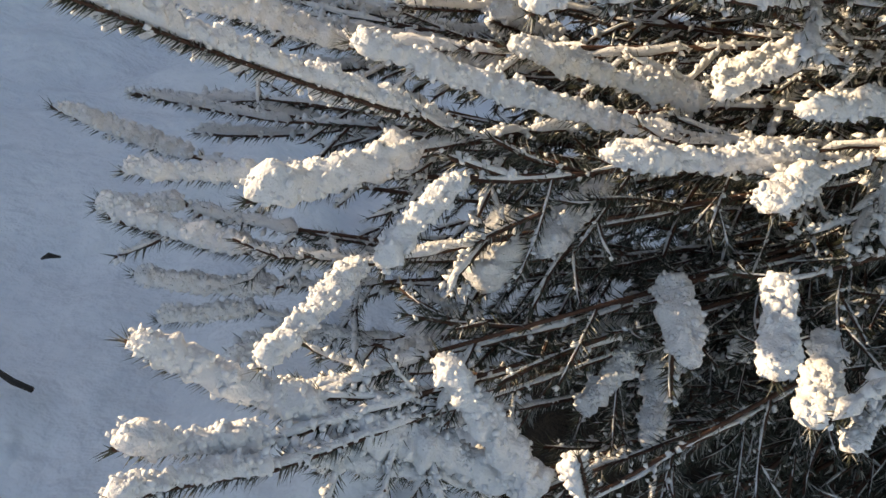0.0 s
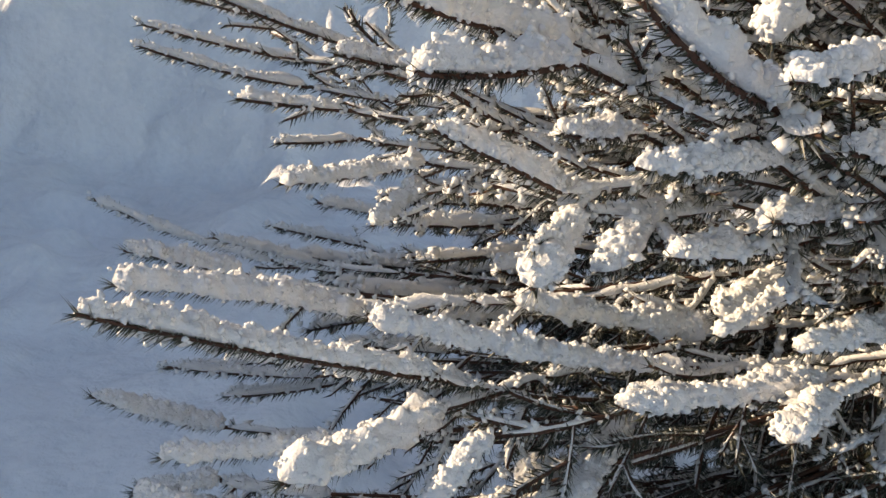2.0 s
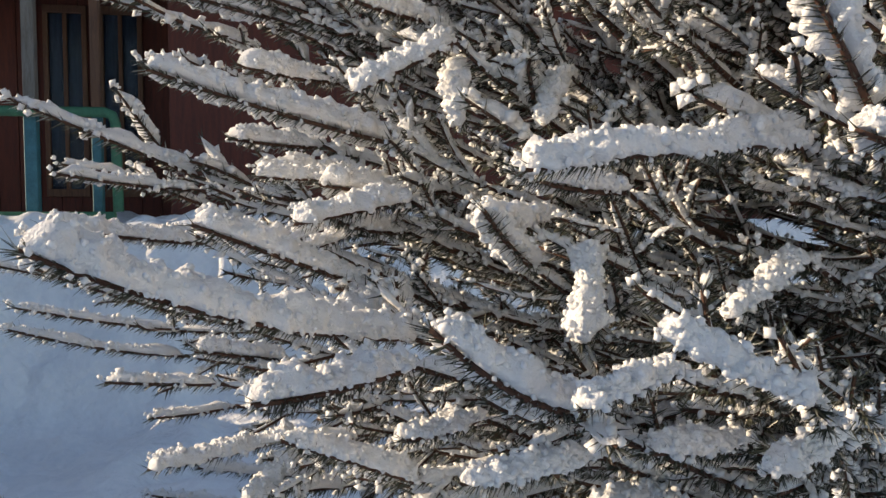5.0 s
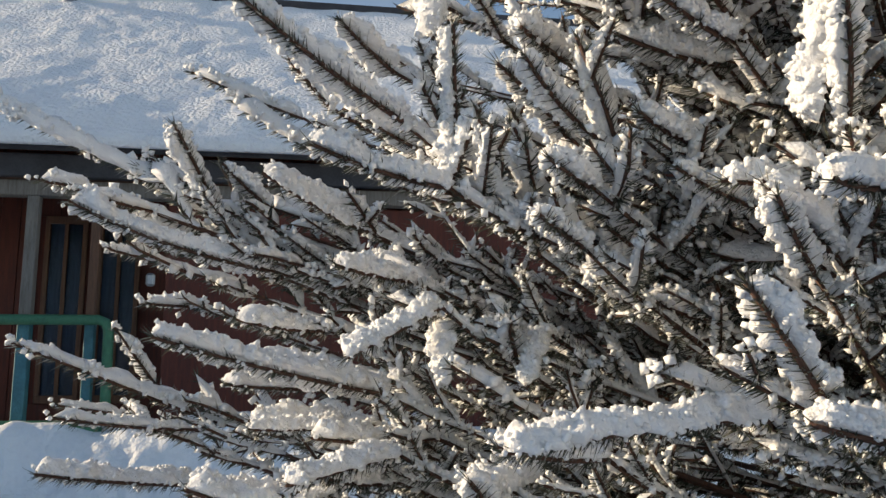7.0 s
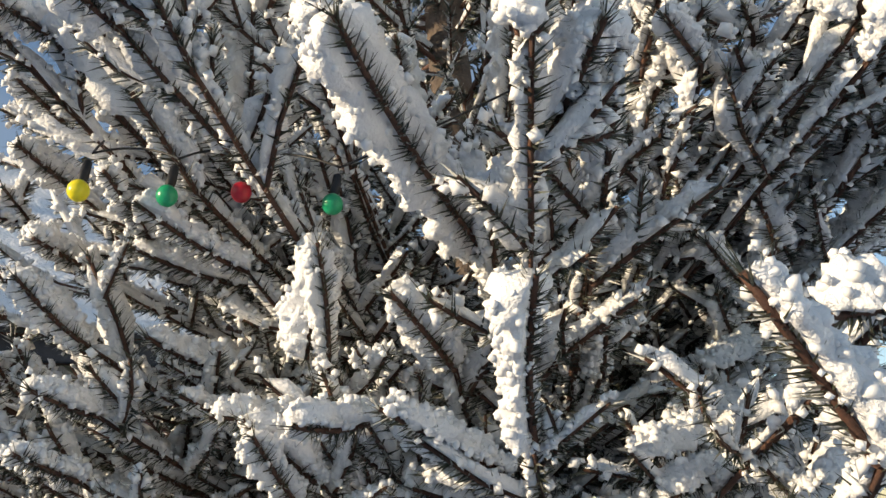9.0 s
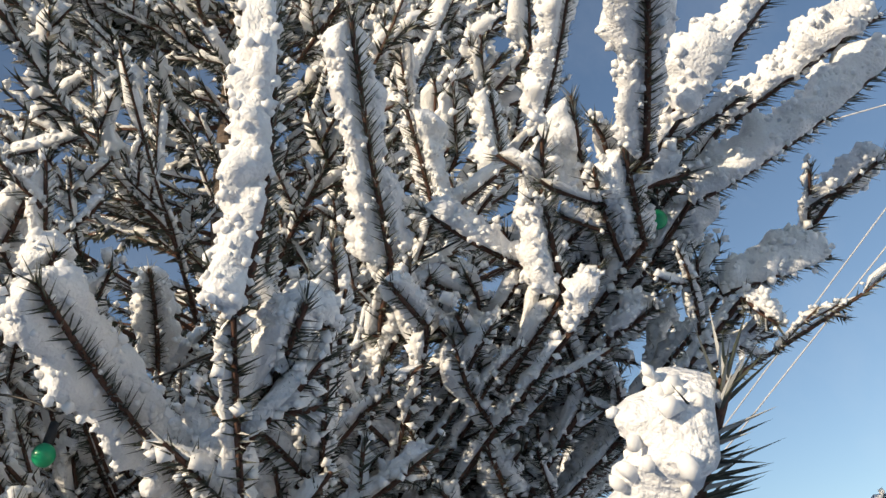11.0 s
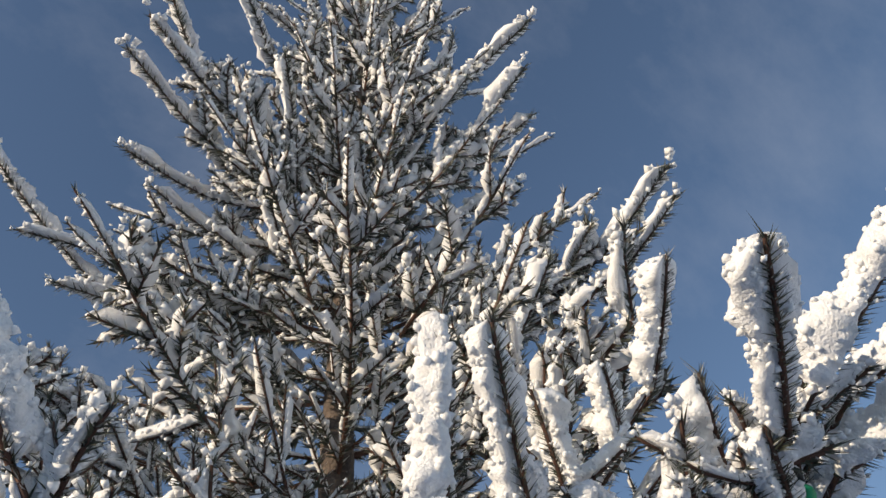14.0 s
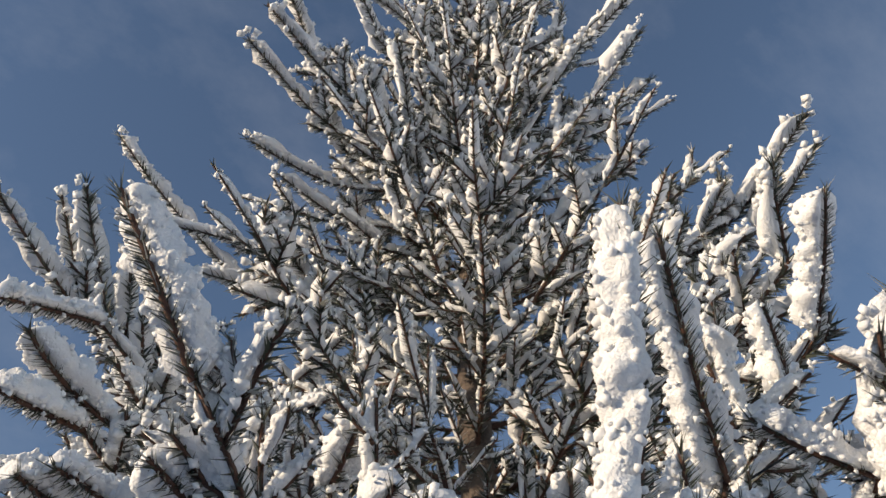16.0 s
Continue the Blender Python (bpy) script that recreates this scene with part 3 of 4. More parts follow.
def limb(piles, start, end, sag, r0, r1, from_s, spacing, reach, detail, lean, size=0.02, cover=1.0):
    """A woody limb in needles, with side shoots left, right and above that carry twigs in turn."""
    total = np.linalg.norm(end - start)
    mid = (start + end) / 2 + np.array([0, 0, sag]) + rng.normal(size=3) * 0.05 * total
    pts = bezier(start, mid, end, 9)
    piles[0].add(*tube(pts, np.linspace(r0, r1, 9), 5))
    for a, b, far in zip(pts[[1, 3, 5, 7]], pts[[3, 5, 7, 8]], (0.35, 0.6, 0.85, 1.0)):
        # coat thinned low inside the skirt to imitate its shade
        if a[2] < 1.06 and a[0] > 0.2:
            far *= 0.35
        shoot(piles, a, b, max(0.022, size), level(b, detail), lean, 0.75 * cover * far, frost=0.25 + 0.65 * far)
    s, flip = from_s, 1
    while s < 0.98:
        p = (1 - s) ** 2 * start + 2 * s * (1 - s) * mid + s * s * end
        t = unit(2 * (1 - s) * (mid - start) + 2 * s * (end - mid))
        side = unit(np.cross(t, [0, 0, 1.0]))
        over = 1.0 if rng.random() < 0.22 else 0.0              # some stand up from the top of the limb
        droop = np.interp(p[2], [0.6, 1.2, 1.8, 3.0], [-0.75, -0.35, 0.15, 0.3])
        d = unit(t * rng.uniform(0.6, 0.95) + side * flip * rng.uniform(0.55, 0.95) * (1 - 0.75 * over) + np.array([0, 0, droop + 0.65 * over + rng.normal() * 0.14]))
        ln = reach * (1.15 - 0.5 * s) * rng.uniform(0.7, 1.25)
        q = p + d * ln
        if clear(q):
            lod = level(q, detail)
            rich = (0.35 + 0.65 * s if p[2] < 3 else 0.6 + 0.4 * s) * min(1.0, 0.35 + cover)
            if p[2] < 1.06 and p[0] > 0.2:      # frost cut low in the skirt, so bare needles give the dark of its shade
                rich *= 0.12
            low = 0.5 if p[2] < 1.65 else (1.1 if p[2] < 2.7 else 1.4)      # snow pads are smaller low down, where needles show
            shoot(piles, p, q, size * rng.uniform(0.75, 1.15), lod, lean, low * rich * rng.choice([1.2, 0.9, 0.7, 0.45]), frost=(0.12 + 0.95 * rich) * (0.6 + 0.4 * min(low, 1.0)), curl=0.07)
            for w in (0.35, 0.65):
                if rng.random() < 0.5:
                    e = unit(d * rng.uniform(0.6, 0.9) + unit(np.cross(d, np.array([0, 0, 1.0]) + 0.45 * rng.normal(size=3))) * rng.choice([-0.8, 0.8]) + np.array([0, 0, 0.4 * droop]))
                    a = p + d * ln * w
                    z = a + e * ln * rng.uniform(0.35, 0.6)
                    if clear(z):
                        shoot(piles, a, z, size * rng.uniform(0.65, 0.95), level(z, detail), lean, low * rich * rng.choice([1.1, 0.8, 0.5]), frost=(0.12 + 0.95 * rich) * (0.6 + 0.4 * min(low, 1.0)), curl=0.07)
        flip = -flip
        s += spacing / total * rng.uniform(0.7, 1.3)


def bough(tip, base, r, lean=None):
    """A bough from the trunk out to base, ending in one long shoot that reaches tip."""
    tip, base = np.array(tip, float), np.array(base, float)
    r = min(r * (1.12 if base[2] < 2.2 else 1.25), 0.06)
    z = base[2]
    if lean is None:
        lean = (-0.45, 0.0, 0) if z < 2.15 else (-0.45, -0.12, 0)
    piles, pad = [Pile() for _ in range(4)], Pile()
    far = np.linalg.norm((base - trunk_at(z))[:2])
    drop = 0.12 * far if z < 1.4 else -0.30 * far
    start = trunk_at(max(0.35, z + drop))
    near = np.linalg.norm(EYES - tip, axis=1).min() < 1.5
    close = np.linalg.norm(EYES - tip, axis=1).min() < 0.4
    shoot(piles[:3] + [pad], base, tip, r, 0 if near else 1, lean, 1.0 if near else 1.5, crumb=0.8 if close else 1.0)
    limb(piles, start, base, -0.05 * far, 0.0055, 0.0024, 0.30, 0.074 if z < 3 else 0.085, 0.18 if z < 3 else 0.2, 1, lean, min(0.025 if z < 2.7 else 0.054, max(r, 0.022)))
    finish(piles, pad=pad)


# low
bough((-0.32, 0.70, 1.26), (0.08, 0.98, 1.05), 0.021)
bough((-0.06, 0.94, 1.16), (0.37, 1.00, 1.07), 0.022)
bough((-0.52, 1.18, 0.90), (-0.32, 1.24, 0.81), 0.020)
bough((-0.48, 1.27, 1.12), (-0.31, 1.36, 1.05), 0.021)
bough((-0.42, 1.05, 1.15), (-0.08, 1.18, 1.06), 0.026)
bough((-0.35, 0.98, 0.92), (-0.11, 1.00, 0.94), 0.019)
bough((-0.15, 0.80, 1.01), (0.04, 0.96, 1.02), 0.031)
bough((-0.38, 0.96, 0.88), (-0.17, 0.93, 0.85), 0.021)
bough((0.01, 0.78, 0.95), (0.10, 0.88, 1.03), 0.025)
bough((-0.11, 0.69, 0.86), (-0.01, 0.86, 0.90), 0.020)
bough((-0.25, 0.68, 0.89), (-0.10, 0.69, 0.81), 0.023)
bough((-0.11, 0.69, 0.82), (0.24, 0.71, 0.69), 0.026)
bough((-0.22, 0.54, 0.88), (-0.09, 0.64, 0.80), 0.022)
bough((-0.20, 0.47, 0.89), (-0.08, 0.60, 0.80), 0.019)
bough((-0.07, 0.63, 0.79), (0.18, 0.71, 0.68), 0.018)
bough((-0.41, 1.03, 0.82), (-0.29, 1.07, 0.82), 0.018)
bough((-0.39, 1.03, 0.81), (-0.13, 1.10, 0.73), 0.024)
bough((-0.36, 1.03, 0.71), (-0.14, 1.07, 0.69), 0.020)
bough((-0.32, 1.00, 0.65), (-0.17, 1.04, 0.66), 0.020)
bough((0.14, 1.06, 1.14), (0.46, 1.13, 1.07), 0.024)
bough((0.45, 1.10, 1.11), (0.61, 1.16, 1.18), 0.022)
bough((0.25, 0.86, 1.09), (0.54, 0.93, 1.10), 0.023)
bough((0.09, 0.74, 0.87), (0.24, 0.67, 0.73), 0.024)
bough((0.25, 0.63, 0.84), (0.28, 0.63, 0.77), 0.018)
bough((0.44, 0.65, 0.96), (0.48, 0.79, 1.00), 0.024)
bough((0.40, 0.75, 0.88), (0.40, 0.90, 0.90), 0.028)
bough((0.29, 0.77, 0.77), (0.39, 0.90, 0.80), 0.024)
bough((0.15, 0.88, 0.86), (0.20, 0.98, 0.93), 0.035)
bough((0.39, 0.76, 0.73), (0.44, 0.91, 0.76), 0.025)
bough((0.52, 0.67, 0.88), (0.58, 0.80, 0.92), 0.026)
bough((0.44, 0.80, 1.08), (0.52, 0.88, 1.10), 0.025)
bough((0.01, 0.83, 0.71), (0.13, 0.98, 0.74), 0.025)
bough((-0.20, 0.94, 0.63), (-0.11, 1.03, 0.63), 0.021)
bough((0.31, 0.93, 0.72), (0.43, 1.05, 0.77), 0.027)
bough((0.51, 0.85, 0.82), (0.60, 0.95, 0.84), 0.022)
bough((0.21, 0.86, 0.94), (0.32, 1.03, 0.97), 0.027)
bough((-0.04, 0.75, 0.63), (0.06, 0.83, 0.64), 0.024)
bough((0.58, 0.67, 0.85), (0.67, 0.77, 0.86), 0.024)
# shade
bough((-0.76, 1.87, 1.03), (-0.36, 1.93, 0.87), 0.023)
bough((-0.43, 1.65, 1.02), (-0.23, 1.76, 0.93), 0.023)
bough((-0.40, 2.15, 0.89), (-0.15, 2.16, 0.84), 0.028)
bough((-0.49, 1.48, 0.80), (-0.20, 1.57, 0.74), 0.022)
bough((-0.25, 1.99, 1.01), (0.03, 2.09, 0.94), 0.030)
bough((-0.12, 1.77, 0.93), (0.24, 1.94, 0.86), 0.034)
bough((-0.51, 1.51, 0.78), (-0.27, 1.62, 0.76), 0.021)
bough((-0.40, 1.56, 0.69), (-0.11, 1.71, 0.67), 0.025)
bough((-0.18, 1.69, 0.91), (0.07, 1.89, 0.86), 0.033)
bough((-0.05, 1.61, 1.08), (0.29, 1.78, 1.05), 0.034)
bough((-0.23, 1.61, 0.83), (0.10, 1.83, 0.81), 0.033)
bough((-0.13, 1.47, 0.98), (0.16, 1.65, 0.91), 0.032)
bough((-0.28, 1.76, 0.95), (-0.02, 1.87, 0.90), 0.030)
bough((0.00, 1.49, 1.04), (0.30, 1.67, 1.02), 0.032)
bough((-0.14, 1.43, 0.89), (0.08, 1.51, 0.84), 0.028)
bough((0.04, 1.27, 1.02), (0.27, 1.44, 0.98), 0.028)
bough((0.11, 1.43, 1.18), (0.30, 1.59, 1.12), 0.030)
bough((-0.39, 1.65, 0.74), (-0.14, 1.76, 0.66), 0.027)
bough((-0.08, 1.82, 1.08), (0.17, 2.00, 1.02), 0.031)
bough((-0.37, 1.81, 0.85), (-0.13, 1.93, 0.80), 0.028)
bough((0.14, 1.29, 1.10), (0.29, 1.46, 1.02), 0.028)
bough((-0.27, 1.71, 0.71), (-0.07, 1.82, 0.67), 0.027)
bough((-0.01, 1.61, 0.94), (0.24, 1.78, 0.88), 0.031)
bough((-0.12, 1.90, 0.88), (0.12, 2.00, 0.88), 0.032)
# mid
bough((-0.20, 0.68, 1.64), (0.16, 0.94, 1.51), 0.028)
bough((-0.01, 0.68, 1.50), (0.15, 0.82, 1.50), 0.024)
bough((0.14, 0.59, 1.58), (0.28, 0.65, 1.49), 0.024)
bough((0.30, 0.52, 1.59), (0.42, 0.51, 1.53), 0.018)
bough((0.01, 0.80, 1.43), (0.16, 0.88, 1.35), 0.020)
bough((-0.29, 1.65, 1.23), (-0.13, 1.72, 1.23), 0.022)
bough((-0.24, 1.36, 1.22), (0.01, 1.43, 1.25), 0.025)
bough((-0.08, 1.36, 1.15), (0.01, 1.42, 1.22), 0.021)
bough((-0.12, 1.10, 1.47), (-0.00, 1.16, 1.44), 0.024)
bough((-0.60, 1.80, 1.44), (-0.28, 1.88, 1.37), 0.021)
bough((-0.59, 1.75, 1.40), (-0.25, 1.83, 1.32), 0.024)
bough((-0.70, 1.83, 1.54), (-0.38, 1.92, 1.46), 0.019)
bough((-0.45, 1.49, 1.55), (-0.11, 1.56, 1.43), 0.023)
bough((-0.34, 1.50, 1.34), (-0.14, 1.54, 1.32), 0.025)
bough((0.12, 0.78, 1.27), (0.18, 0.87, 1.33), 0.025)
bough((0.19, 0.78, 1.29), (0.25, 0.86, 1.33), 0.020)
bough((0.34, 0.77, 1.54), (0.35, 0.82, 1.62), 0.018)
bough((0.38, 0.92, 1.16), (0.50, 0.96, 1.22), 0.016)
bough((-0.10, 0.96, 1.65), (0.11, 1.07, 1.56), 0.026)
bough((0.03, 1.07, 1.61), (0.13, 1.17, 1.65), 0.017)
bough((0.17, 0.62, 1.44), (0.32, 0.71, 1.43), 0.017)
bough((0.33, 0.48, 1.41), (0.44, 0.54, 1.40), 0.016)
bough((0.25, 0.55, 1.52), (0.36, 0.62, 1.53), 0.017)
bough((0.24, 0.85, 1.65), (0.34, 0.93, 1.66), 0.023)
bough((0.13, 0.75, 1.44), (0.24, 0.89, 1.42), 0.018)
bough((0.25, 0.75, 1.32), (0.40, 0.85, 1.30), 0.022)
bough((0.34, 0.62, 1.46), (0.47, 0.70, 1.44), 0.020)
bough((0.05, 0.92, 1.53), (0.17, 1.07, 1.55), 0.021)
bough((0.46, 0.72, 1.56), (0.57, 0.77, 1.62), 0.019)
bough((0.32, 0.69, 1.38), (0.45, 0.80, 1.36), 0.020)
bough((0.41, 0.55, 1.46), (0.51, 0.61, 1.47), 0.018)
bough((0.42, 0.80, 1.20), (0.58, 0.85, 1.22), 0.022)
bough((0.06, 1.02, 1.66), (0.18, 1.17, 1.63), 0.023)
bough((0.32, 0.76, 1.53), (0.35, 0.83, 1.63), 0.020)
bough((0.24, 0.74, 1.71), (0.38, 0.80, 1.69), 0.020)
bough((-0.04, 1.16, 1.71), (0.10, 1.26, 1.71), 0.018)
bough((0.01, 1.11, 1.62), (0.15, 1.21, 1.65), 0.017)
bough((0.22, 0.79, 1.67), (0.30, 0.88, 1.60), 0.022)
# porch
bough((-0.52, 1.59, 1.86), (-0.20, 1.72, 1.72), 0.029)
bough((-0.16, 1.01, 1.84), (0.17, 1.18, 1.76), 0.029)
bough((-0.19, 1.27, 2.21), (-0.11, 1.40, 2.06), 0.024)
bough((-0.53, 1.40, 2.28), (-0.12, 1.44, 2.08), 0.025)
bough((-0.34, 1.25, 2.07), (-0.03, 1.37, 1.98), 0.029)
bough((-0.41, 1.32, 2.12), (-0.34, 1.37, 2.12), 0.023)
bough((-0.25, 1.82, 2.52), (0.02, 1.78, 2.40), 0.025)
bough((-0.13, 1.67, 2.40), (0.11, 1.62, 2.25), 0.031)
bough((-0.04, 0.76, 2.20), (0.16, 0.90, 2.11), 0.023)
bough((0.04, 0.77, 2.04), (0.21, 0.84, 2.01), 0.021)
bough((0.21, 0.82, 2.21), (0.22, 0.85, 2.03), 0.020)
bough((0.24, 0.81, 2.10), (0.21, 0.86, 2.01), 0.020)
bough((0.27, 0.83, 2.17), (0.38, 0.90, 2.10), 0.023)
bough((0.09, 0.96, 1.81), (0.22, 0.98, 1.88), 0.024)
bough((0.23, 0.99, 1.77), (0.23, 1.01, 1.86), 0.020)
bough((-0.30, 1.69, 1.95), (-0.21, 1.76, 1.95), 0.026)
bough((-0.42, 1.52, 1.72), (-0.18, 1.62, 1.69), 0.025)
bough((-0.44, 1.62, 1.74), (-0.33, 1.69, 1.72), 0.021)
bough((-0.41, 1.41, 1.63), (-0.17, 1.56, 1.59), 0.026)
bough((-0.35, 1.69, 1.89), (-0.28, 1.75, 1.78), 0.028)
bough((-0.05, 1.28, 1.72), (0.10, 1.33, 1.72), 0.024)
bough((0.05, 1.13, 1.70), (0.25, 1.21, 1.69), 0.027)
bough((-0.33, 1.47, 2.03), (-0.27, 1.53, 2.02), 0.021)
bough((-0.25, 1.33, 2.03), (-0.05, 1.41, 1.99), 0.026)
bough((-0.11, 1.32, 2.16), (-0.03, 1.40, 2.10), 0.021)
bough((-0.27, 1.40, 2.17), (-0.17, 1.43, 2.12), 0.029)
bough((-0.03, 1.14, 2.10), (0.12, 1.25, 2.04), 0.026)
bough((-0.27, 1.37, 2.06), (-0.09, 1.45, 2.05), 0.027)
bough((0.08, 1.02, 1.94), (0.20, 1.11, 1.93), 0.023)
bough((0.02, 0.98, 1.65), (0.17, 1.07, 1.68), 0.024)
bough((-0.11, 1.06, 1.63), (0.03, 1.17, 1.62), 0.022)
bough((0.12, 1.07, 2.17), (0.23, 1.12, 2.13), 0.022)
bough((0.31, 0.86, 2.05), (0.41, 0.94, 2.03), 0.023)
bough((-0.00, 1.27, 2.34), (0.08, 1.30, 2.26), 0.023)
bough((0.33, 0.95, 1.77), (0.38, 1.03, 1.85), 0.020)
bough((0.40, 0.86, 1.90), (0.46, 0.94, 1.96), 0.021)
bough((0.22, 1.06, 2.30), (0.24, 1.12, 2.39), 0.028)
bough((0.08, 1.06, 2.32), (0.17, 1.13, 2.27), 0.025)
bough((-0.10, 1.38, 1.78), (0.06, 1.48, 1.77), 0.029)
bough((-0.07, 1.22, 1.88), (0.08, 1.33, 1.87), 0.026)
# near
bough((0.42, -0.19, 1.94), (0.46, -0.11, 1.86), 0.020)
bough((0.42, 0.54, 1.86), (0.51, 0.58, 1.76), 0.023)
bough((0.47, 0.54, 1.74), (0.57, 0.55, 1.72), 0.028)
bough((0.23, 0.66, 1.71), (0.52, 0.70, 1.74), 0.023)
bough((0.44, 0.61, 1.97), (0.63, 0.61, 1.96), 0.020)
bough((0.46, 0.55, 1.94), (0.53, 0.61, 1.88), 0.019)
bough((0.53, 0.58, 2.02), (0.55, 0.58, 2.16), 0.021)
bough((0.47, 0.48, 1.94), (0.57, 0.53, 1.95), 0.022)
bough((0.41, 0.85, 1.97), (0.52, 0.92, 1.93), 0.023)
bough((0.41, 0.82, 2.22), (0.57, 0.82, 2.18), 0.023)
bough((0.46, 0.84, 1.88), (0.57, 0.90, 1.86), 0.023)
bough((0.50, 0.83, 2.08), (0.63, 0.89, 2.06), 0.024)
bough((0.41, 0.26, 2.20), (0.68, 0.45, 2.11), 0.033)
bough((0.55, 0.13, 2.16), (0.64, 0.39, 2.12), 0.028)
bough((0.72, 0.40, 2.42), (0.79, 0.53, 2.29), 0.026)
bough((0.58, 0.27, 2.02), (0.65, 0.38, 1.90), 0.027)
bough((0.51, 0.50, 2.12), (0.55, 0.57, 2.01), 0.019)
bough((0.56, 0.45, 2.06), (0.66, 0.50, 2.00), 0.030)
bough((0.54, 0.06, 1.95), (0.64, 0.07, 1.85), 0.023)
bough((0.54, 0.45, 1.95), (0.70, 0.48, 1.89), 0.022)
bough((0.46, 0.57, 1.96), (0.56, 0.62, 1.90), 0.020)
bough((0.37, 0.64, 2.20), (0.52, 0.71, 2.16), 0.021)
bough((0.28, 0.58, 2.39), (0.45, 0.68, 2.24), 0.032)
bough((0.34, 0.56, 2.39), (0.43, 0.65, 2.32), 0.020)
bough((0.27, 0.71, 2.13), (0.36, 0.79, 2.08), 0.020)
bough((0.57, 0.59, 1.95), (0.65, 0.63, 1.91), 0.018)
bough((0.50, 0.63, 2.50), (0.54, 0.75, 2.39), 0.030)
bough((1.05, 0.30, 2.29), (1.06, 0.40, 2.26), 0.019)
bough((0.95, 0.30, 2.17), (1.03, 0.34, 2.12), 0.028)
bough((0.81, 0.22, 2.31), (0.87, 0.39, 2.26), 0.019)
bough((0.79, 0.40, 2.04), (0.84, 0.47, 1.99), 0.020)
bough((0.29, 0.69, 2.01), (0.37, 0.78, 2.00), 0.020)
bough((0.96, 0.19, 2.31), (1.05, 0.30, 2.29), 0.022)
bough((1.12, 0.25, 2.18), (1.20, 0.37, 2.12), 0.024)
bough((0.89, 0.42, 1.92), (1.02, 0.42, 1.95), 0.028)
bough((0.76, 0.36, 1.89), (0.87, 0.37, 1.91), 0.023)
bough((0.41, 0.73, 2.08), (0.50, 0.78, 2.06), 0.021)
bough((0.35, 0.70, 2.26), (0.43, 0.81, 2.23), 0.020)
bough((0.69, 0.60, 2.48), (0.78, 0.73, 2.41), 0.029)
bough((0.64, 0.08, 1.94), (0.70, 0.06, 1.95), 0.022)
bough((0.44, 0.71, 2.01), (0.57, 0.77, 1.98), 0.019)
bough((0.66, 0.53, 2.06), (0.77, 0.59, 2.02), 0.020)
bough((0.94, 0.37, 2.13), (1.07, 0.40, 2.08), 0.022)
bough((0.76, 0.39, 2.30), (0.89, 0.46, 2.24), 0.024)
bough((0.28, 0.70, 1.95), (0.36, 0.79, 1.93), 0.020)
bough((0.26, 0.80, 2.42), (0.34, 0.86, 2.39), 0.024)
bough((0.89, 0.36, 1.86), (1.00, 0.36, 1.89), 0.023)
bough((0.88, 0.28, 1.83), (0.99, 0.29, 1.88), 0.022)
bough((0.99, 0.44, 2.00), (1.10, 0.45, 2.04), 0.023)
bough((0.77, 0.34, 1.85), (0.88, 0.37, 1.88), 0.020)
bough((0.96, 0.31, 1.98), (1.07, 0.32, 2.01), 0.021)
bough((0.91, 0.47, 1.97), (1.03, 0.48, 2.00), 0.022)
bough((0.77, 0.17, 1.83), (0.88, 0.19, 1.87), 0.018)
bough((0.30, 0.83, 2.22), (0.39, 0.93, 2.22), 0.024)
bough((0.27, 0.79, 2.32), (0.35, 0.89, 2.32), 0.024)
bough((1.34, 0.36, 2.08), (1.42, 0.50, 2.16), 0.021)
bough((1.53, 0.35, 2.21), (1.57, 0.49, 2.26), 0.022)
bough((1.40, 0.37, 2.04), (1.44, 0.49, 2.09), 0.022)
bough((1.25, 0.35, 1.96), (1.34, 0.48, 2.02), 0.021)
bough((1.63, 0.36, 2.27), (1.66, 0.50, 2.32), 0.023)
bough((1.15, 0.33, 1.88), (1.25, 0.45, 1.93), 0.020)
bough((1.25, 0.35, 1.92), (1.31, 0.45, 1.97), 0.021)
bough((1.23, 0.37, 2.03), (1.27, 0.47, 2.09), 0.022)
# rise
bough((0.47, 0.05, 2.36), (0.51, 0.16, 2.15), 0.030)
bough((0.63, 0.12, 2.50), (0.77, 0.24, 2.32), 0.030)
bough((1.48, 0.50, 3.55), (1.47, 0.80, 3.27), 0.038)
bough((0.89, 0.27, 2.63), (0.97, 0.32, 2.52), 0.032)
bough((1.32, 0.47, 3.18), (1.51, 0.48, 2.98), 0.036)
bough((1.17, 0.10, 2.95), (1.27, 0.28, 2.81), 0.038)
bough((1.18, 0.15, 3.10), (1.27, 0.26, 2.97), 0.033)
bough((1.83, 0.18, 3.92), (1.79, 0.51, 3.75), 0.045)
bough((1.84, 0.21, 3.80), (1.85, 0.48, 3.71), 0.040)
bough((0.72, -0.15, 2.43), (0.89, -0.02, 2.35), 0.032)
bough((0.89, 0.04, 2.48), (0.95, 0.09, 2.38), 0.034)
bough((0.91, -0.43, 2.56), (0.93, -0.06, 2.40), 0.033)
bough((1.10, -0.26, 2.50), (1.06, -0.06, 2.45), 0.030)
bough((1.12, -0.26, 2.46), (1.01, -0.01, 2.35), 0.033)
bough((1.24, -0.19, 2.41), (1.24, -0.11, 2.39), 0.021)
bough((0.84, 0.08, 2.35), (0.90, 0.12, 2.26), 0.026)
bough((0.90, 0.07, 2.27), (0.91, 0.13, 2.22), 0.016)
bough((0.78, 0.19, 2.37), (0.89, 0.15, 2.31), 0.019)
bough((0.64, 0.19, 2.28), (0.68, 0.23, 2.22), 0.016)
bough((0.87, -0.01, 2.36), (0.96, 0.04, 2.30), 0.025)
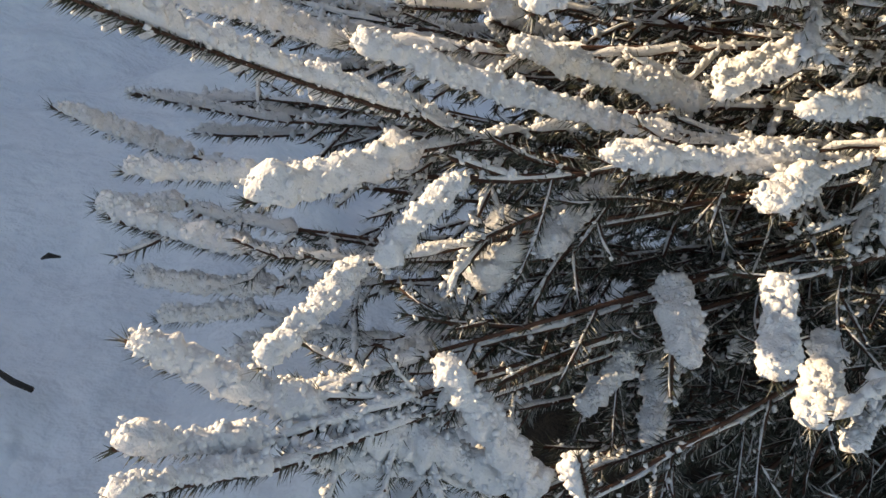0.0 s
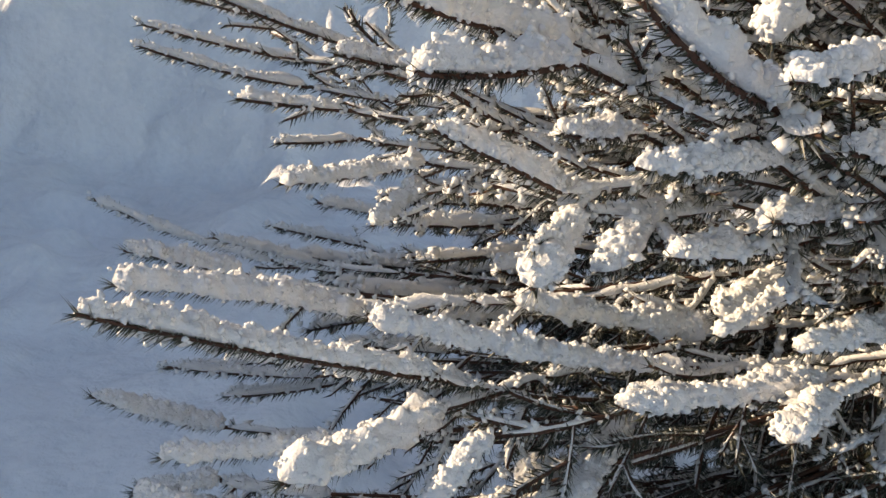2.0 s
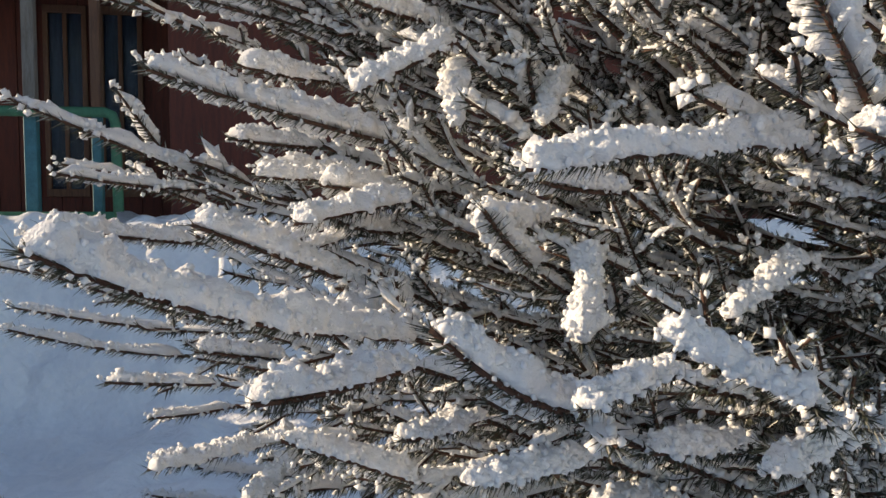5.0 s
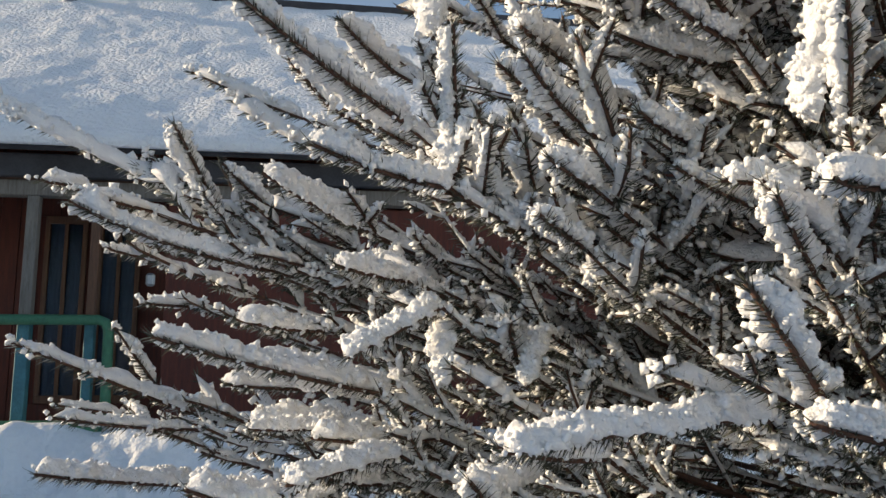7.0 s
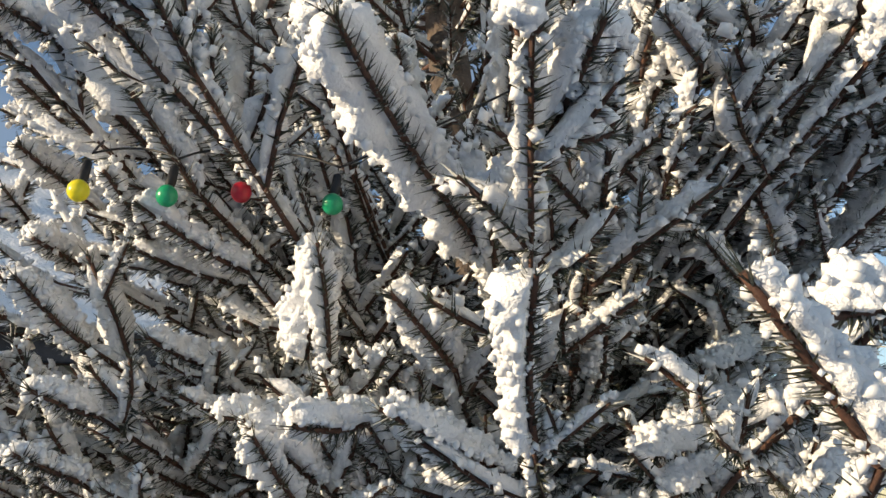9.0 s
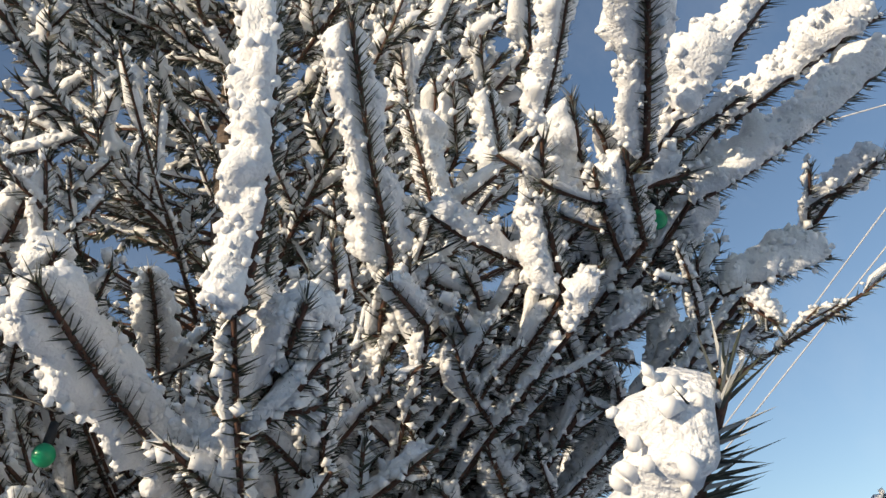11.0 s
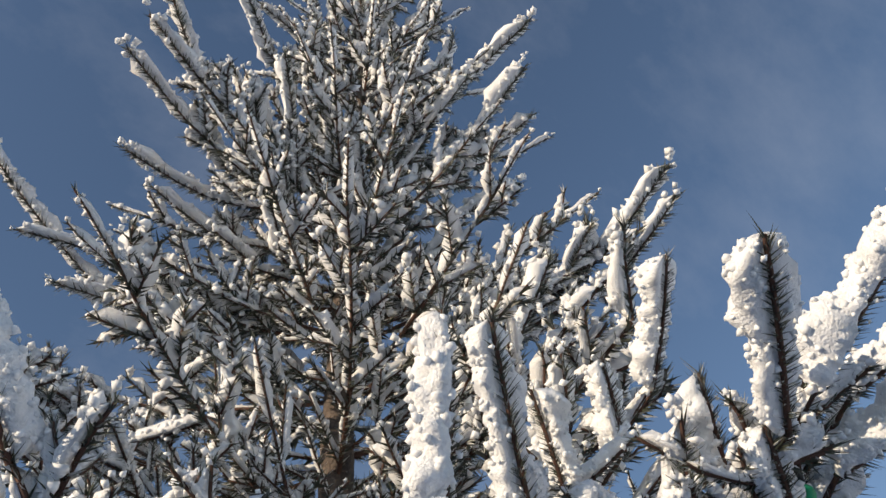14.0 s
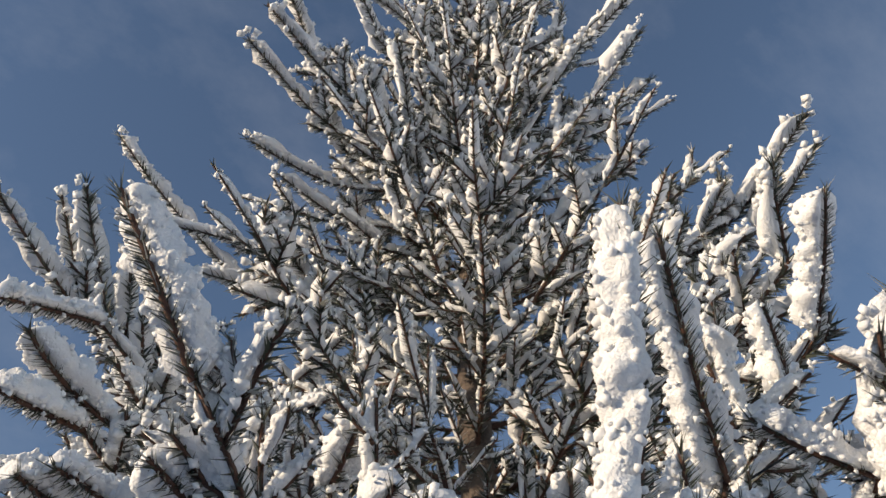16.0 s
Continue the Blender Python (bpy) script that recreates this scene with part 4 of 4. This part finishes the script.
bough((1.08, -0.03, 2.20), (1.06, -0.01, 2.24), 0.017)
bough((1.17, -0.09, 2.29), (1.09, 0.02, 2.27), 0.030)
bough((1.30, 0.31, 3.14), (1.29, 0.42, 3.10), 0.028)
bough((1.83, 0.68, 4.18), (1.89, 0.74, 3.97), 0.041)
bough((1.70, 0.45, 3.84), (1.78, 0.58, 3.72), 0.040)
bough((0.73, 0.21, 2.27), (0.80, 0.23, 2.25), 0.018)
bough((0.98, 0.06, 2.24), (1.00, 0.13, 2.24), 0.027)
bough((1.17, 0.38, 2.93), (1.23, 0.45, 2.82), 0.033)
bough((1.09, 0.26, 2.78), (1.16, 0.32, 2.65), 0.029)
bough((1.40, 0.70, 3.55), (1.45, 0.80, 3.45), 0.028)
bough((0.55, 0.15, 2.17), (0.61, 0.17, 2.17), 0.021)
bough((1.01, 0.06, 2.39), (1.05, 0.06, 2.32), 0.025)
bough((1.14, 0.00, 2.41), (1.10, 0.07, 2.33), 0.031)
# crown
bough((0.16, 1.63, 4.44), (0.88, 1.73, 3.96), 0.032)
bough((0.63, 1.37, 4.01), (0.88, 1.49, 3.89), 0.034)
bough((0.56, 1.46, 4.52), (0.94, 1.49, 4.53), 0.038)
bough((0.39, 0.92, 4.44), (0.64, 1.02, 4.41), 0.036)
bough((0.31, 0.83, 4.76), (0.68, 1.09, 4.48), 0.038)
bough((0.39, 1.06, 4.43), (0.66, 1.14, 4.34), 0.034)
bough((0.65, 1.00, 5.62), (1.05, 1.24, 5.33), 0.041)
bough((0.86, 1.10, 5.55), (1.17, 1.11, 5.46), 0.036)
bough((1.11, 1.00, 5.96), (1.36, 1.23, 5.59), 0.038)
bough((1.16, 0.89, 5.98), (1.43, 1.26, 5.54), 0.036)
bough((1.34, 0.75, 5.96), (1.51, 0.95, 5.74), 0.060)
bough((1.48, 0.52, 5.86), (1.67, 0.96, 5.45), 0.081)
bough((1.68, 0.68, 5.53), (1.70, 0.84, 5.36), 0.064)
bough((1.71, 0.31, 5.09), (1.64, 0.84, 5.04), 0.053)
bough((1.73, 0.44, 4.88), (1.73, 0.83, 4.76), 0.048)
bough((1.86, 0.55, 4.78), (1.79, 0.84, 4.72), 0.043)
bough((1.86, 0.72, 4.48), (1.72, 1.02, 4.43), 0.043)
bough((1.16, 0.86, 4.43), (1.30, 1.02, 4.29), 0.037)
bough((1.26, 0.83, 4.40), (1.36, 0.96, 4.30), 0.033)
bough((1.07, 0.94, 4.01), (1.26, 1.06, 3.98), 0.035)
bough((0.95, 1.02, 5.01), (1.12, 1.20, 4.76), 0.040)
bough((0.66, 1.12, 4.46), (0.89, 1.29, 4.43), 0.038)
bough((1.09, 1.05, 5.29), (1.22, 1.25, 5.05), 0.036)
bough((1.19, 0.79, 5.57), (1.43, 0.99, 5.31), 0.046)
bough((1.34, 0.81, 5.18), (1.52, 0.91, 4.96), 0.043)
bough((0.82, 1.08, 4.79), (1.03, 1.22, 4.66), 0.041)
bough((0.95, 1.12, 4.14), (1.09, 1.23, 4.01), 0.035)
bough((0.37, 1.68, 4.13), (0.65, 1.62, 4.13), 0.031)
bough((0.53, 1.68, 3.97), (0.77, 1.63, 3.95), 0.038)
bough((0.66, 1.40, 3.91), (0.84, 1.62, 3.79), 0.036)
bough((1.31, 1.04, 3.90), (1.50, 1.08, 3.88), 0.038)
bough((1.58, 0.61, 4.91), (1.56, 0.92, 4.82), 0.048)
bough((1.62, 0.86, 4.20), (1.55, 1.08, 4.12), 0.039)
bough((1.71, 0.87, 3.99), (1.63, 1.06, 3.94), 0.036)
bough((1.07, 1.27, 3.58), (1.19, 1.43, 3.50), 0.035)
bough((0.90, 1.29, 3.51), (0.84, 1.50, 3.46), 0.030)
bough((1.21, 1.11, 3.63), (1.36, 1.25, 3.55), 0.035)
bough((0.86, 1.29, 4.07), (1.07, 1.35, 4.06), 0.033)
bough((0.68, 1.40, 4.29), (0.92, 1.41, 4.21), 0.037)
bough((1.16, 1.01, 4.83), (1.27, 1.15, 4.61), 0.039)
bough((0.87, 1.25, 3.25), (0.76, 1.43, 3.26), 0.028)
bough((1.40, 0.84, 5.48), (1.56, 0.99, 5.26), 0.046)
bough((1.35, 0.85, 4.23), (1.43, 1.00, 4.11), 0.036)
bough((1.11, 1.24, 3.86), (1.02, 1.44, 3.89), 0.034)
# side
bough((0.15, 0.31, 2.47), (0.26, 0.36, 2.33), 0.028)
bough((0.12, 0.95, 3.26), (0.27, 1.12, 3.09), 0.031)
bough((0.09, 1.01, 3.27), (0.23, 1.17, 3.13), 0.025)
bough((0.00, 0.88, 3.06), (0.19, 0.98, 2.96), 0.025)
bough((0.08, 0.63, 2.60), (0.21, 0.70, 2.68), 0.018)
bough((0.13, 0.61, 2.55), (0.26, 0.69, 2.52), 0.024)
bough((0.48, 0.46, 2.46), (0.49, 0.56, 2.42), 0.022)
bough((0.25, 0.42, 2.29), (0.31, 0.47, 2.29), 0.021)
bough((0.12, 0.62, 2.47), (0.23, 0.70, 2.51), 0.022)
bough((0.49, 0.42, 2.34), (0.50, 0.48, 2.34), 0.027)
bough((0.25, 0.72, 2.64), (0.35, 0.77, 2.56), 0.021)
bough((0.20, 0.57, 2.36), (0.28, 0.66, 2.39), 0.020)
bough((0.17, 0.58, 2.35), (0.24, 0.67, 2.38), 0.020)


# the boughs of the far side, and short inner ones all round
for k in range(120):
    z = 0.35 + 5.6 * (k / 120) ** 1.15
    az = k * 2.39996
    out = np.array([math.sin(az), math.cos(az), 0.0])
    c = trunk_at(z)
    towards = float(out[:2] @ unit(np.array([0.1, -0.1]) - c[:2]))
    reach = crown_radius(z) * ((0.58 if z < 2.6 else 0.72) if towards > 0.45 else 0.92) * rng.uniform(0.85, 1.05)
    if z > 3.6:
        reach *= 0.82
    piles = [Pile() for _ in range(4)]
    end = c + out * reach + np.array([0, 0, reach * (-0.12 if z < 1.4 else 0.32)])
    lean = (0, 0, 0)
    limb(piles, c, end, -0.04, 0.008, 0.0028, 0.10, 0.085, 0.19, 2, lean, 0.023 if z < 2.8 else 0.045, 0.85 if z > 2.8 else 0.45)
    shoot(piles, end, end + unit(end - c) * 0.16 + np.array([0, 0, 0.03]), 0.022, 2, lean)
    finish(piles)

# hanging inner boughs of the skirt, nearly frost-free to darken its shaded hollow
for k in range(26):
    az = radians(185 + 95 * ((k * 0.618) % 1.0))
    z = 0.42 + 0.75 * k / 26
    out = np.array([math.sin(az), math.cos(az), 0.0])
    piles = [Pile() for _ in range(4)]
    reach = rng.uniform(0.55, 0.85)
    limb(piles, trunk_at(z + 0.15), trunk_at(z) + out * reach + np.array([0, 0, -0.12]), 0.05, 0.007, 0.0028, 0.25, 0.05, 0.2, 2, (0, 0, 0), 0.026, 0.12)
    finish(piles)

# short shoots close about the trunk
piles = [Pile() for _ in range(4)]
for k in range(210):
    z = 0.5 + 5.2 * k / 210
    az = k * 2.39996 + 1.0
    d = unit(np.array([math.sin(az), math.cos(az), 0.45]))
    shoot(piles, trunk_at(z), trunk_at(z) + d * rng.uniform(0.16, 0.34), 0.024 if z < 2.6 else 0.045, 2, (0, 0, 0), rng.choice([0.9, 0.5, 0.2]), frost=0.5)
finish(piles, "trunk_growth")

# the leader
piles = [Pile() for _ in range(4)]
top = trunk_at(6.08)
shoot(piles, top, top + np.array([0.02, -0.02, 0.42]), 0.03, 1)
for k in range(6):
    d = np.array([math.sin(k * 1.05), math.cos(k * 1.05), 1.1])
    shoot(piles, top - np.array([0, 0, 0.1 + 0.03 * k]), top + unit(d) * 0.34 - np.array([0, 0, 0.1]), 0.028, 1)
finish(piles, "leader")

# ---------------------------------------------------------------- the string of lights
BULBS = (("yellow", (0.315, 0.642, 2.203)), ("green", (0.394, 0.606, 2.195)), ("red", (0.471, 0.597, 2.208)), ("green", (0.541, 0.521, 2.174)), ("green", (0.996, 0.028, 2.340)), ("blue", (0.964, 0.030, 2.391)))
garland = empty("light_string", "string of small coloured ball lights on black cable in the spruce", "string lights", (0.45, 0.73, 2.27))
garland_base = Matrix.Translation((-0.45, -0.73, -2.27))
tops = []
for colour, at in BULBS:
    bm = bmesh.new()
    bmesh.ops.create_uvsphere(bm, u_segments=20, v_segments=14, radius=0.0112)
    for v in bm.verts:
        v.co.z *= 1.06
    bulb = part("bulb", bm, BULB[colour], garland, colour + " ball light", True)
    bulb.matrix_parent_inverse = garland_base
    bulb.location = at
    up = np.array([0.012, 0.0, 0.045])
    part("socket", tube(np.array([[0.002, 0, 0.010], [0.004, 0, 0.016], [0.008, 0, 0.034], [0.009, 0, 0.036]]), [0.0045, 0.0055, 0.0045, 0.002], 10), CABLE, bulb, "", True)
    tops.append(np.array(at) + up)
order = tops[:4] + [tops[5], tops[4]]
order = [order[0] + np.array([0.03, 0.09, 0.06])] + order + [order[-1] + np.array([0.12, -0.03, -0.16])]
for a, b in zip(order[:-1], order[1:]):
    m = (a + b) / 2 + np.array([0.02, 0.06, 0.05 if np.linalg.norm(a - b) < 0.25 else -0.02])
    c = part("cable", tube(bezier(a, m, b, 14), [0.0014] * 14, 6), CABLE, garland, "", True)
    c.matrix_parent_inverse = garland_base
